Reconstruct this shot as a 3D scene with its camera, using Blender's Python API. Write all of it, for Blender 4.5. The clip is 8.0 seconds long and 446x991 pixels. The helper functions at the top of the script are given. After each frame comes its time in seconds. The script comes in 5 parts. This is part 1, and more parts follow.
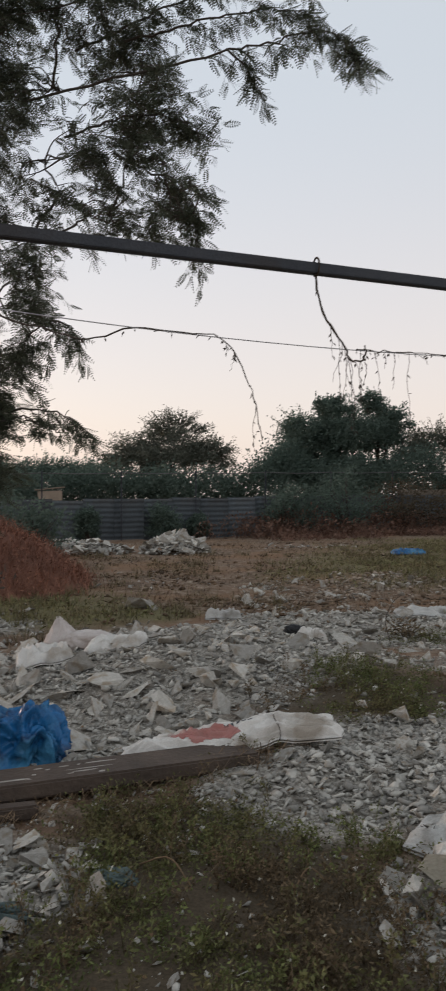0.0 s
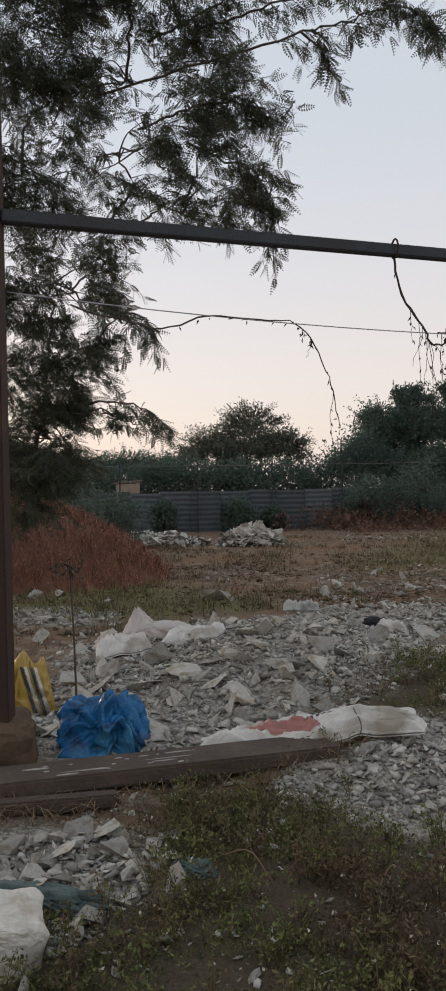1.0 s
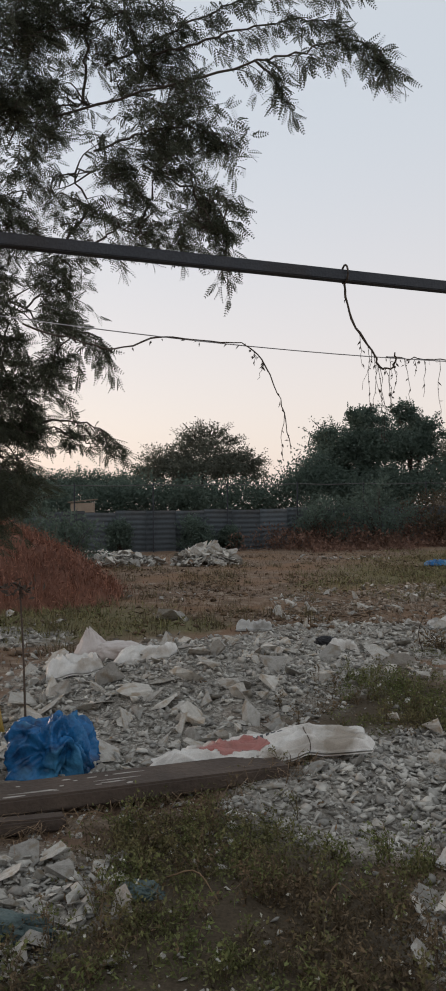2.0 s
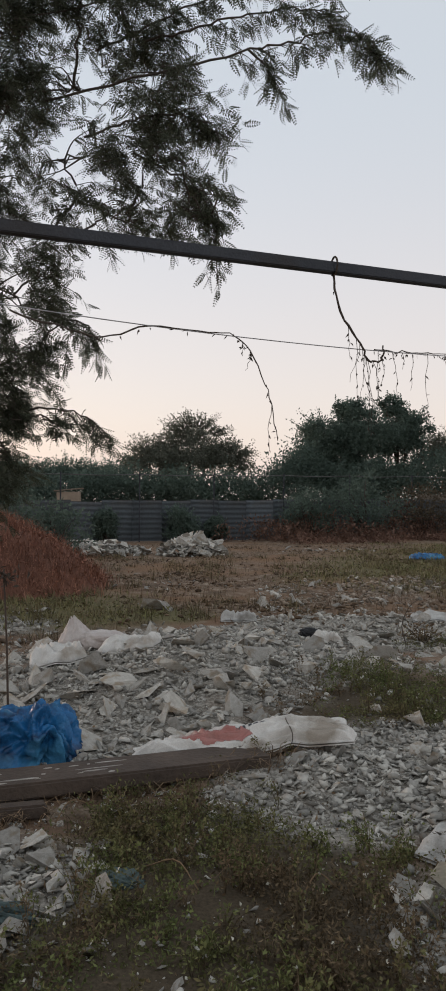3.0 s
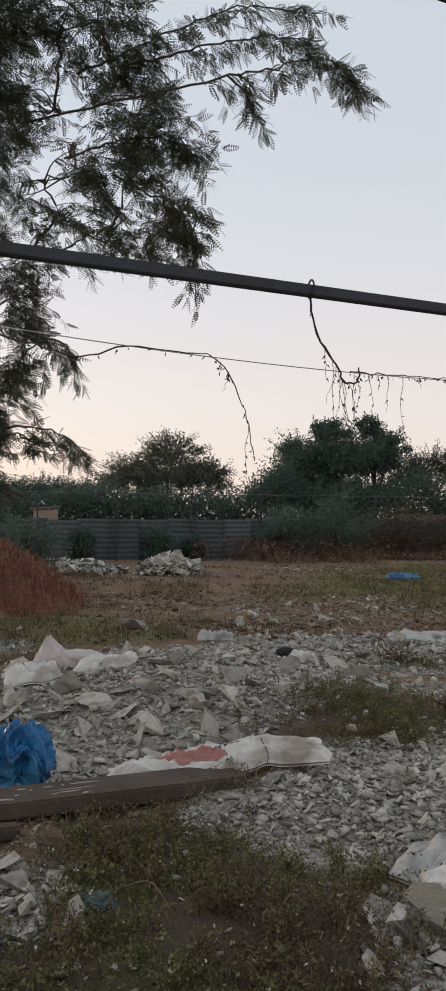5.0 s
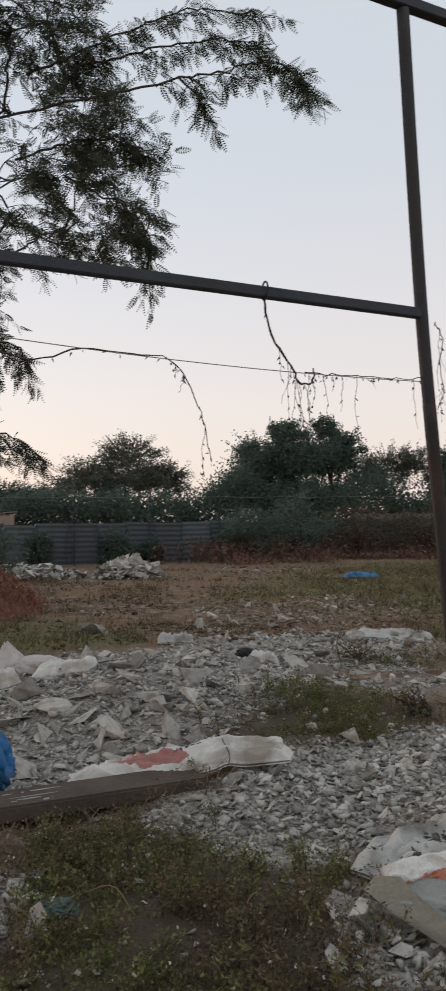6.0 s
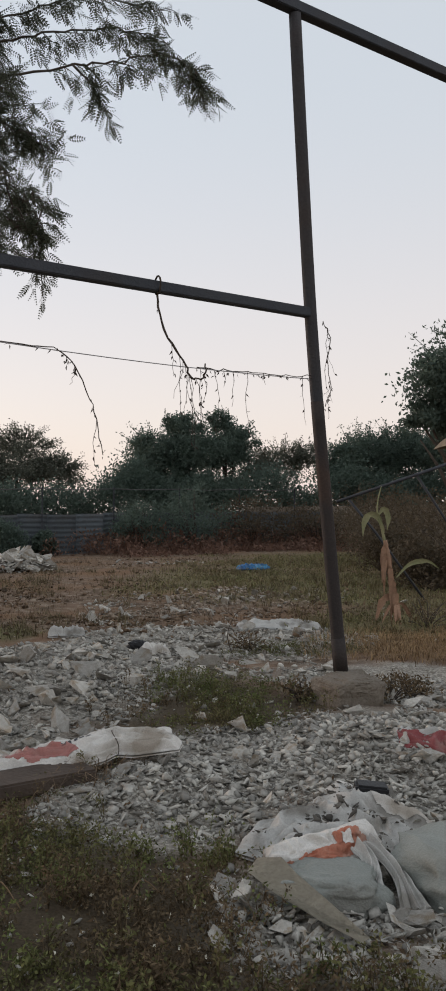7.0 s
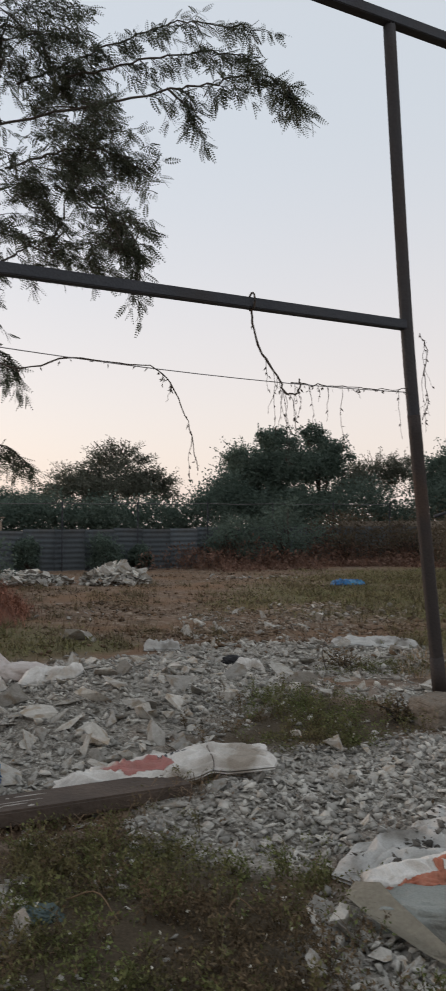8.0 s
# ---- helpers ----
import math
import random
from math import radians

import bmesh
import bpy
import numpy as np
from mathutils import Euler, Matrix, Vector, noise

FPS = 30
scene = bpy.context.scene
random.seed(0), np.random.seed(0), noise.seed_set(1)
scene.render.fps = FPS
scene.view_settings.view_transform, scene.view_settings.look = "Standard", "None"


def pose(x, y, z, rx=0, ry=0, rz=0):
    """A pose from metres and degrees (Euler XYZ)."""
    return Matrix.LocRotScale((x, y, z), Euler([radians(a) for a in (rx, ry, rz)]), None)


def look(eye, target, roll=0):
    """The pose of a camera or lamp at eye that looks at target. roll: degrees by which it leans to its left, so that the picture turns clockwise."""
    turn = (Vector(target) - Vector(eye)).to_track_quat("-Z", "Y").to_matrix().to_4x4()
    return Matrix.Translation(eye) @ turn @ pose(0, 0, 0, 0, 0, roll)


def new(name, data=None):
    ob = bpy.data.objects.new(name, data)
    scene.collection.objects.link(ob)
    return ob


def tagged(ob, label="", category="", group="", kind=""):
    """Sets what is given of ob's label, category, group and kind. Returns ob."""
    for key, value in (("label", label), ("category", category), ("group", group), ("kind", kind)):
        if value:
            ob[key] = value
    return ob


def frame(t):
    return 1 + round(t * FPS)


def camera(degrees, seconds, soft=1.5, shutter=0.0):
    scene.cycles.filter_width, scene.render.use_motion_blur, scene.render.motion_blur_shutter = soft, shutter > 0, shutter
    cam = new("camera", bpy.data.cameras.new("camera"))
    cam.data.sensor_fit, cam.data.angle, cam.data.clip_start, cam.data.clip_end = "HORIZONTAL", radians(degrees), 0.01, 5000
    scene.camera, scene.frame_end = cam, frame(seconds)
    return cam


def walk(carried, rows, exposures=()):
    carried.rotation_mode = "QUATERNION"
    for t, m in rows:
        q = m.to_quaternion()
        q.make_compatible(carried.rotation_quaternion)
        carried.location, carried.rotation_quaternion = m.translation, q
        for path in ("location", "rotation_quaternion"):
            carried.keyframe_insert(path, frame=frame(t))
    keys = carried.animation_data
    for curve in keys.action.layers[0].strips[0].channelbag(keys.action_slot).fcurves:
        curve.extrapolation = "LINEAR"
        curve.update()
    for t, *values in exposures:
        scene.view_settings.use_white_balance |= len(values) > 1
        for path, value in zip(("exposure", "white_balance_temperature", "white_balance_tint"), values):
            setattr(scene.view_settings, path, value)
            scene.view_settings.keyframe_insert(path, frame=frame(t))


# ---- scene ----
cam = camera(30.0, 8.0, soft=2.0, shutter=0.3)
PATH = [
    (0, (-0.101, 0.342, 1.549), (-0.074, 2.342, 1.555), -0.8),
    (0.5, (-0.115, 0.405, 1.529), (-0.228, 2.402, 1.504), -0.7),
    (1, (-0.107, 0.407, 1.531), (-0.263, 2.401, 1.522), -1.3),
    (1.5, (-0.105, 0.374, 1.541), (-0.242, 2.369, 1.583), -0.6),
    (2, (-0.077, 0.379, 1.532), (-0.127, 2.379, 1.568), -1.0),
    (3.5, (-0.072, 0.384, 1.529), (-0.084, 2.384, 1.538), -0.1),
    (4, (-0.069, 0.375, 1.527), (-0.058, 2.375, 1.567), -0.3),
    (5.5, (-0.065, 0.361, 1.536), (-0.017, 2.359, 1.596), 0.2),
    (6, (-0.061, 0.357, 1.528), (0.074, 2.351, 1.592), -0.9),
    (6.5, (-0.046, 0.294, 1.538), (0.271, 2.267, 1.628), -1.5),
    (7, (-0.042, 0.299, 1.533), (0.342, 2.261, 1.575), -0.7),
    (7.5, (-0.035, 0.299, 1.542), (0.271, 2.274, 1.595), 0.2),
    (8, (-0.05, 0.306, 1.541), (0.113, 2.298, 1.62), -0.6),
]
walk(cam, [(t, look(eye, target, roll)) for t, eye, target, roll in PATH], exposures=((0.0, 0.87), (1.0, 0.84), (5.0, 0.87), (6.5, 0.89), (8.0, 0.89)))

# ---- world and light ----
world = bpy.data.worlds.new("dusk_sky")
scene.world = world
world.use_nodes = True
wn, wl = world.node_tree.nodes, world.node_tree.links
bg = wn["Background"]
sky = wn.new("ShaderNodeTexSky")
sky.sky_type = 'NISHITA'
sky.sun_disc = False
sky.sun_elevation = radians(3.2)
sky.sun_rotation = radians(-52.0)
sky.air_density, sky.dust_density, sky.ozone_density = 1.0, 2.6, 2.6
haze = wn.new("ShaderNodeMix")
haze.data_type = 'RGBA'
haze.inputs["Factor"].default_value = 0.55
haze.inputs["B"].default_value = (6.0, 5.85, 5.8, 1)
wl.new(sky.outputs["Color"], haze.inputs["A"])
tint = wn.new("ShaderNodeMix")
tint.data_type, tint.blend_type = 'RGBA', 'MULTIPLY'
tint.inputs["Factor"].default_value = 1.0
where, parts, rise = wn.new("ShaderNodeTexCoord"), wn.new("ShaderNodeSeparateXYZ"), wn.new("ShaderNodeValToRGB")
wl.new(where.outputs["Generated"], parts.inputs["Vector"])
wl.new(parts.outputs["Z"], rise.inputs["Fac"])
rise.color_ramp.interpolation = 'EASE'
rise.color_ramp.elements[0].position, rise.color_ramp.elements[0].color = 0.0, (1.0, 0.885, 0.835, 1)
rise.color_ramp.elements[1].position, rise.color_ramp.elements[1].color = 0.5, (0.745, 0.795, 0.835, 1)
wl.new(rise.outputs["Color"], tint.inputs["B"])
wl.new(haze.outputs["Result"], tint.inputs["A"])
wl.new(tint.outputs["Result"], bg.inputs["Color"])
bg.inputs["Strength"].default_value = 0.134

sun = new("sun", bpy.data.lights.new("sun", 'SUN'))
sun.data.energy, sun.data.angle, sun.data.color = 0.5, radians(15), (1.0, 0.78, 0.68)
sun.matrix_world = look((-27, 21, 4.5), (0, 0, 0))

# ---- helpers for meshes and materials ----
rng = np.random.default_rng(7)


def mesh_np(name, v, f):
    """A mesh from arrays of points and of faces with one number of corners."""
    v, f = np.asarray(v, dtype=np.float32), np.asarray(f, dtype=np.int32)
    me = bpy.data.meshes.new(name)
    n, k = f.shape
    me.vertices.add(len(v))
    me.vertices.foreach_set("co", v.ravel())
    me.loops.add(n * k)
    me.loops.foreach_set("vertex_index", f.ravel())
    me.polygons.add(n)
    me.polygons.foreach_set("loop_start", np.arange(0, n * k, k, dtype=np.int32))
    me.polygons.foreach_set("loop_total", np.full(n, k, dtype=np.int32))
    me.update(calc_edges=True)
    return me


def smooth(me):
    me.polygons.foreach_set("use_smooth", np.ones(len(me.polygons), dtype=bool))
    return me


def piece(name, me, material=None, parent=None, label="", kind=""):
    """Links a mesh as one object, under a thing when one is given."""
    ob = new(name, me)
    if material is not None and not me.materials:
        me.materials.append(material)
    if parent is not None:
        ob.parent = parent
    return tagged(ob, label, "", "", kind)


def thing(name, place, label, category, group="", turn=0.0, kind=""):
    ob = new(name)
    ob.empty_display_size = 0.1
    ob.matrix_basis = pose(*place, 0, 0, turn)
    return tagged(ob, label, category, group, kind)


def part(name, bm, material, parent, label=""):
    me = bpy.data.meshes.new(name)
    bm.to_mesh(me)
    bm.free()
    return piece(name, me, material, parent, label)


def joined(pairs):
    """Points and faces of several (points, faces) put together."""
    vs, fs, base = [], [], 0
    for v, f in pairs:
        vs.append(np.asarray(v, dtype=float)), fs.append(np.asarray(f) + base)
        base += len(v)
    return np.concatenate(vs), np.concatenate(fs)


def spline(points, n):
    """n points on a smooth line through the given ones."""
    p = np.asarray(points, dtype=float)
    p = np.vstack([2 * p[0] - p[1], p, 2 * p[-1] - p[-2]])
    out = []
    for s in np.linspace(0, len(p) - 3 - 1e-6, n):
        i, u = int(s), s - int(s)
        a, b, c, d = p[i:i + 4]
        out.append(0.5 * (2 * b + (c - a) * u + (2 * a - 5 * b + 4 * c - d) * u * u + (3 * b - a - 3 * c + d) * u ** 3))
    return np.array(out)


def tube(points, r0, r1, sides=6, wobble=0.0):
    """A tapered tube along points, as quads, with closed ends."""
    p = np.asarray(points, dtype=float)
    n = len(p)
    d = np.gradient(p, axis=0)
    d /= np.linalg.norm(d, axis=1)[:, None] + 1e-9
    ref = np.array([0.0, 0.0, 1.0]) if abs(d[:, 2]).mean() < 0.8 else np.array([1.0, 0.0, 0.0])
    s = np.cross(d, ref)
    s /= np.linalg.norm(s, axis=1)[:, None] + 1e-9
    u = np.cross(s, d)
    r = np.linspace(r0, r1, n)[:, None] * (1 + wobble * rng.uniform(-1, 1, (n, 1)))
    a = np.linspace(0, 2 * np.pi, sides, endpoint=False)
    v = (p[:, None] + r[:, None] * (s[:, None] * np.cos(a)[None, :, None] + u[:, None] * np.sin(a)[None, :, None])).reshape(-1, 3)
    f = []
    for i in range(n - 1):
        for j in range(sides):
            k = (j + 1) % sides
            f.append((i * sides + j, i * sides + k, (i + 1) * sides + k, (i + 1) * sides + j))
    for j in range(1, sides - 1, 2):
        f.append((0, (j + 2) % sides, j + 1, j))
        e = (n - 1) * sides
        f.append((e, e + j, e + j + 1, e + (j + 2) % sides))
    return v, np.array(f)


def unit(a):
    return a / (np.linalg.norm(a, axis=1)[:, None] + 1e-9)


def leaves(p, length, width, rise=0.0, gen=None):
    """A rhombic leaf at each point, turned by chance, lifted or hanging by rise."""
    g = gen or rng
    p = np.asarray(p, dtype=float)
    n = len(p)
    d = g.normal(size=(n, 3))
    d[:, 2] += rise
    d = unit(d)
    s = unit(np.cross(d, g.normal(size=(n, 3))))
    l = (np.asarray(length) * g.uniform(0.6, 1.3, n))[:, None]
    w = (np.asarray(width) * g.uniform(0.6, 1.3, n))[:, None]
    bend = np.cross(s, d) * l * 0.15
    v = np.stack([p, p + d * l * 0.45 + s * w * 0.5 + bend, p + d * l, p + d * l * 0.45 - s * w * 0.5 + bend], axis=1).reshape(-1, 3)
    return v, np.arange(4 * n).reshape(-1, 4)


def blades(p, height, width, lean=0.35, gen=None):
    """A bent blade of grass at each point."""
    g = gen or rng
    p = np.asarray(p, dtype=float)
    n = len(p)
    a = g.uniform(0, 2 * np.pi, n)
    out = np.stack([np.cos(a), np.sin(a), np.zeros(n)], axis=1)
    side = np.stack([-np.sin(a), np.cos(a), np.zeros(n)], axis=1)
    h = (np.asarray(height) * g.uniform(0.4, 1.3, n))[:, None]
    k = (lean * g.uniform(0.2, 1.8, n))[:, None]
    w = np.asarray(width) * np.ones((n, 1))
    up = np.array([0, 0, 1.0])
    m = p + up * h * 0.6 + out * h * k * 0.35
    t = p + up * h * (1 - 0.25 * k) + out * h * k
    v = np.stack([p - side * w, p + side * w, m + side * w * 0.75, m - side * w * 0.75, t + side * w * 0.15, t - side * w * 0.15], axis=1).reshape(-1, 3)
    f = np.array([(0, 1, 2, 3), (3, 2, 4, 5)])
    return v, (f[None] + 6 * np.arange(n)[:, None, None]).reshape(-1, 4)


def mat(name, a, b, scale=6.0, rough=0.85, bump=0.25, fine=60.0, vary=0.0, island=0.0, metal=0.0, stain_or_lit=None, contrast=0.22, sheer=0.0):
    """Two tones in patches, fine grain over them, a bump, and a shift from piece to piece."""
    m = bpy.data.materials.new(name)
    m.use_nodes = True
    n, l = m.node_tree.nodes, m.node_tree.links
    bsdf = n["Principled BSDF"]
    tc = n.new("ShaderNodeTexCoord")
    big = n.new("ShaderNodeTexNoise")
    big.inputs["Scale"].default_value, big.inputs["Detail"].default_value, big.inputs["Roughness"].default_value = scale, 6, 0.6
    l.new(tc.outputs["Object"], big.inputs["Vector"])
    ramp = n.new("ShaderNodeMapRange")
    ramp.inputs["From Min"].default_value, ramp.inputs["From Max"].default_value = 0.5 - contrast, 0.5 + contrast
    l.new(big.outputs["Fac"], ramp.inputs["Value"])
    mix = n.new("ShaderNodeMix")
    mix.data_type = 'RGBA'
    mix.inputs["A"].default_value, mix.inputs["B"].default_value = (*a, 1), (*b, 1)
    l.new(ramp.outputs["Result"], mix.inputs["Factor"])
    colour = mix.outputs["Result"]
    grain = n.new("ShaderNodeTexNoise")
    grain.inputs["Scale"].default_value, grain.inputs["Detail"].default_value = fine, 4
    l.new(tc.outputs["Object"], grain.inputs["Vector"])
    if stain_or_lit:
        blot = n.new("ShaderNodeTexNoise")
        blot.inputs["Scale"].default_value, blot.inputs["Detail"].default_value = scale * 0.45, 8
        l.new(tc.outputs["Object"], blot.inputs["Vector"])
        edge = n.new("ShaderNodeMapRange")
        edge.inputs["From Min"].default_value, edge.inputs["From Max"].default_value = 0.52, 0.66
        l.new(blot.outputs["Fac"], edge.inputs["Value"])
        st = n.new("ShaderNodeMix")
        st.data_type = 'RGBA'
        st.inputs["B"].default_value = (*stain_or_lit, 1)
        l.new(edge.outputs["Result"], st.inputs["Factor"])
        l.new(colour, st.inputs["A"])
        colour = st.outputs["Result"]
    value = n.new("ShaderNodeMapRange")
    value.inputs["To Min"].default_value, value.inputs["To Max"].default_value = 0.7, 1.3
    l.new(grain.outputs["Fac"], value.inputs["Value"])
    hsv = n.new("ShaderNodeHueSaturation")
    l.new(colour, hsv.inputs["Color"])
    last = value.outputs["Result"]
    for amount, node, socket in ((vary, "ShaderNodeObjectInfo", "Random"), (island, "ShaderNodeNewGeometry", "Random Per Island")):
        if amount:
            src, mr, mul = n.new(node), n.new("ShaderNodeMapRange"), n.new("ShaderNodeMath")
            mr.inputs["To Min"].default_value, mr.inputs["To Max"].default_value = 1 - amount, 1 + amount
            mul.operation = 'MULTIPLY'
            l.new(src.outputs[socket], mr.inputs["Value"])
            l.new(mr.outputs["Result"], mul.inputs[0])
            l.new(last, mul.inputs[1])
            last = mul.outputs["Value"]
    l.new(last, hsv.inputs["Value"])
    l.new(hsv.outputs["Color"], bsdf.inputs["Base Color"])
    bsdf.inputs["Roughness"].default_value, bsdf.inputs["Metallic"].default_value = rough, metal
    bsdf.inputs["Specular IOR Level"].default_value = 0.3
    if bump:
        bn = n.new("ShaderNodeBump")
        bn.inputs["Strength"].default_value, bn.inputs["Distance"].default_value = bump, 0.02
        l.new(grain.outputs["Fac"], bn.inputs["Height"])
        l.new(bn.outputs["Normal"], bsdf.inputs["Normal"])
    if sheer:
        tr, both = n.new("ShaderNodeBsdfTranslucent"), n.new("ShaderNodeMixShader")
        both.inputs["Fac"].default_value = sheer
        l.new(hsv.outputs["Color"], tr.inputs["Color"])
        l.new(bsdf.outputs["BSDF"], both.inputs[1])
        l.new(tr.outputs["BSDF"], both.inputs[2])
        l.new(both.outputs["Shader"], n["Material Output"].inputs["Surface"])
    return m


M_STONE = mat("broken_plaster_stone", (0.475, 0.451, 0.404), (0.32, 0.30, 0.264), 9, 0.92, 0.5, 45, vary=0.38, stain_or_lit=(0.29, 0.24, 0.18))
M_GRAVEL = mat("broken_plaster_gravel", (0.445, 0.425, 0.380), (0.27, 0.256, 0.225), 1.2, 0.92, 0.4, 50, island=0.48)
M_STEEL = mat("weathered_dark_steel", (0.040, 0.045, 0.054), (0.058, 0.062, 0.070), 5, 0.6, 0.2, 70, metal=0.2, stain_or_lit=(0.046, 0.045, 0.048))
M_RUSTED = mat("rust_brown_steel", (0.060, 0.034, 0.026), (0.040, 0.026, 0.022), 6, 0.75, 0.3, 60, metal=0.1, stain_or_lit=(0.09, 0.045, 0.028))
M_POST = mat("dark_grey_brown_steel", (0.042, 0.044, 0.050), (0.050, 0.046, 0.046), 3, 0.7, 0.3, 60, metal=0.1, stain_or_lit=(0.052, 0.043, 0.040))
M_POST_FOOT = mat("dark_rusty_steel", (0.045, 0.037, 0.034), (0.036, 0.031, 0.030), 5, 0.75, 0.3, 60, metal=0.1, stain_or_lit=(0.058, 0.040, 0.032))
M_WOOD = mat("old_grey_timber", (0.10, 0.074, 0.057), (0.06, 0.045, 0.036), 4, 0.85, 0.5, 40)
M_PAINT = mat("flaked_white_paint", (0.42, 0.39, 0.35), (0.33, 0.30, 0.27), 12, 0.8, 0.3, 60)
M_CONCRETE = mat("rough_concrete", (0.205, 0.178, 0.145), (0.14, 0.118, 0.094), 7, 0.95, 0.9, 40, stain_or_lit=(0.10, 0.075, 0.05))
M_SACK = mat("white_woven_plastic", (0.68, 0.655, 0.61), (0.54, 0.515, 0.475), 7, 0.6, 0.2, 160, stain_or_lit=(0.33, 0.29, 0.24))
M_SACK_PINK = mat("pale_pink_white_plastic", (0.56, 0.51, 0.48), (0.46, 0.41, 0.38), 7, 0.6, 0.2, 160, stain_or_lit=(0.38, 0.31, 0.27))
M_SACK_GREY = mat("dusty_woven_plastic", (0.50, 0.49, 0.46), (0.37, 0.36, 0.335), 9, 0.65, 0.2, 150, stain_or_lit=(0.21, 0.195, 0.17))
M_BAG = mat("grey_green_plastic_skin", (0.262, 0.276, 0.25), (0.20, 0.21, 0.19), 5, 0.55, 0.35, 120, stain_or_lit=(0.20, 0.195, 0.17))
# Navy fold shade and cyan lit facets are painted into the blue as patches.
M_BLUE = mat("blue_plastic_sheet", (0.018, 0.125, 0.30), (0.006, 0.036, 0.10), 5.5, 0.24, 0.3, 40, stain_or_lit=(0.07, 0.27, 0.46), contrast=0.07)
M_YELLOW = mat("yellow_printed_plastic", (0.42, 0.28, 0.06), (0.34, 0.225, 0.055), 8, 0.5, 0.15, 80)
M_RED = mat("faded_red_print", (0.38, 0.15, 0.13), (0.34, 0.18, 0.155), 14, 0.6, 0.15, 140, stain_or_lit=(0.44, 0.37, 0.33))
M_CRIMSON = mat("deep_red_print", (0.24, 0.048, 0.05), (0.20, 0.065, 0.06), 14, 0.6, 0.15, 140, stain_or_lit=(0.26, 0.14, 0.12))
M_ORANGE = mat("orange_print", (0.44, 0.14, 0.08), (0.38, 0.19, 0.13), 14, 0.6, 0.15, 140, stain_or_lit=(0.44, 0.34, 0.28))
M_INK = mat("black_print", (0.05, 0.05, 0.055), (0.09, 0.09, 0.09), 30, 0.6, 0.1, 140)
M_BLACK = mat("black_plastic", (0.018, 0.018, 0.02), (0.03, 0.03, 0.032), 8, 0.5, 0.2, 60)
M_CARD = mat("wet_beige_board", (0.43, 0.39, 0.31), (0.33, 0.295, 0.23), 6, 0.9, 0.4, 50)
M_NET = mat("grey_green_net_cloth", (0.12, 0.158, 0.15), (0.06, 0.085, 0.083), 9, 0.8, 0.5, 90)
M_LEAF = mat("dark_feathery_foliage", (0.078, 0.086, 0.056), (0.058, 0.068, 0.045), 2.0, 0.6, 0.0, 12, island=0.4, sheer=0.45)
M_BARK = mat("grey_brown_bark", (0.09, 0.075, 0.06), (0.06, 0.05, 0.042), 8, 0.9, 0.8, 40)
# Both far foliage colours are lifted and greyed, with distance haze painted in.
M_FAR = mat("far_tree_foliage", (0.125, 0.165, 0.130), (0.092, 0.130, 0.105), 0.35, 0.7, 0.0, 3, island=0.22, sheer=0.5)
M_FAR_HAZED = mat("far_hazed_foliage", (0.160, 0.162, 0.125), (0.120, 0.132, 0.103), 0.4, 0.7, 0.0, 3, island=0.22, sheer=0.5)
M_SCRUB = mat("dull_olive_brown_scrub", (0.115, 0.092, 0.060), (0.088, 0.068, 0.046), 0.6, 0.8, 0.0, 10, island=0.25, sheer=0.3)
M_WEED = mat("low_weed_foliage", (0.122, 0.144, 0.048), (0.130, 0.110, 0.049), 2.4, 0.75, 0.0, 20, island=0.5, sheer=0.2, contrast=0.12)
M_DRYWEED = mat("dry_brown_weed", (0.155, 0.108, 0.062), (0.105, 0.080, 0.047), 2.0, 0.85, 0.0, 20, island=0.5, sheer=0.2)
M_CLOD = mat("brown_earth_clod", (0.17, 0.112, 0.07), (0.105, 0.074, 0.048), 2.0, 0.95, 0.4, 30, island=0.5)
M_TUFT = mat("olive_dry_tuft", (0.17, 0.125, 0.066), (0.11, 0.096, 0.050), 0.6, 0.85, 0.0, 20, island=0.4)
M_CHIP = mat("pale_brown_rubble", (0.30, 0.245, 0.19), (0.21, 0.165, 0.125), 2.0, 0.95, 0.4, 40, island=0.45)
M_GRIT = mat("dark_grit", (0.075, 0.066, 0.055), (0.15, 0.137, 0.118), 6.0, 0.95, 0.4, 40, island=0.5)
M_FLOWER = mat("pale_weed_flower", (0.52, 0.50, 0.42), (0.42, 0.40, 0.32), 3, 0.8, 0.0, 30, island=0.3)
M_GOLD = mat("ochre_dry_grass", (0.30, 0.195, 0.095), (0.22, 0.145, 0.075), 1.2, 0.85, 0.0, 20, island=0.45)
M_STRAW = mat("dry_straw_grass", (0.205, 0.130, 0.072), (0.12, 0.085, 0.052), 0.8, 0.85, 0.0, 20, island=0.5)
M_GRASS = mat("half_dry_green_grass", (0.142, 0.146, 0.060), (0.185, 0.150, 0.072), 0.7, 0.85, 0.0, 20, island=0.45)
M_RUST = mat("red_brown_dry_brush", (0.30, 0.140, 0.092), (0.205, 0.100, 0.070), 0.9, 0.9, 0.0, 15, island=0.5)
M_BRUSH = mat("dull_red_brown_brush", (0.200, 0.112, 0.080), (0.150, 0.092, 0.068), 0.5, 0.9, 0.0, 10, island=0.35, sheer=0.2)
M_VINE = mat("dry_vine_stem", (0.085, 0.065, 0.05), (0.06, 0.048, 0.04), 20, 0.9, 0.3, 60)
M_WIRE = mat("thin_grey_wire", (0.34, 0.33, 0.33), (0.27, 0.26, 0.26), 20, 0.6, 0.0, 60)
M_FENCE_WIRE = mat("dull_fence_wire", (0.13, 0.125, 0.12), (0.09, 0.085, 0.085), 20, 0.7, 0.0, 60)
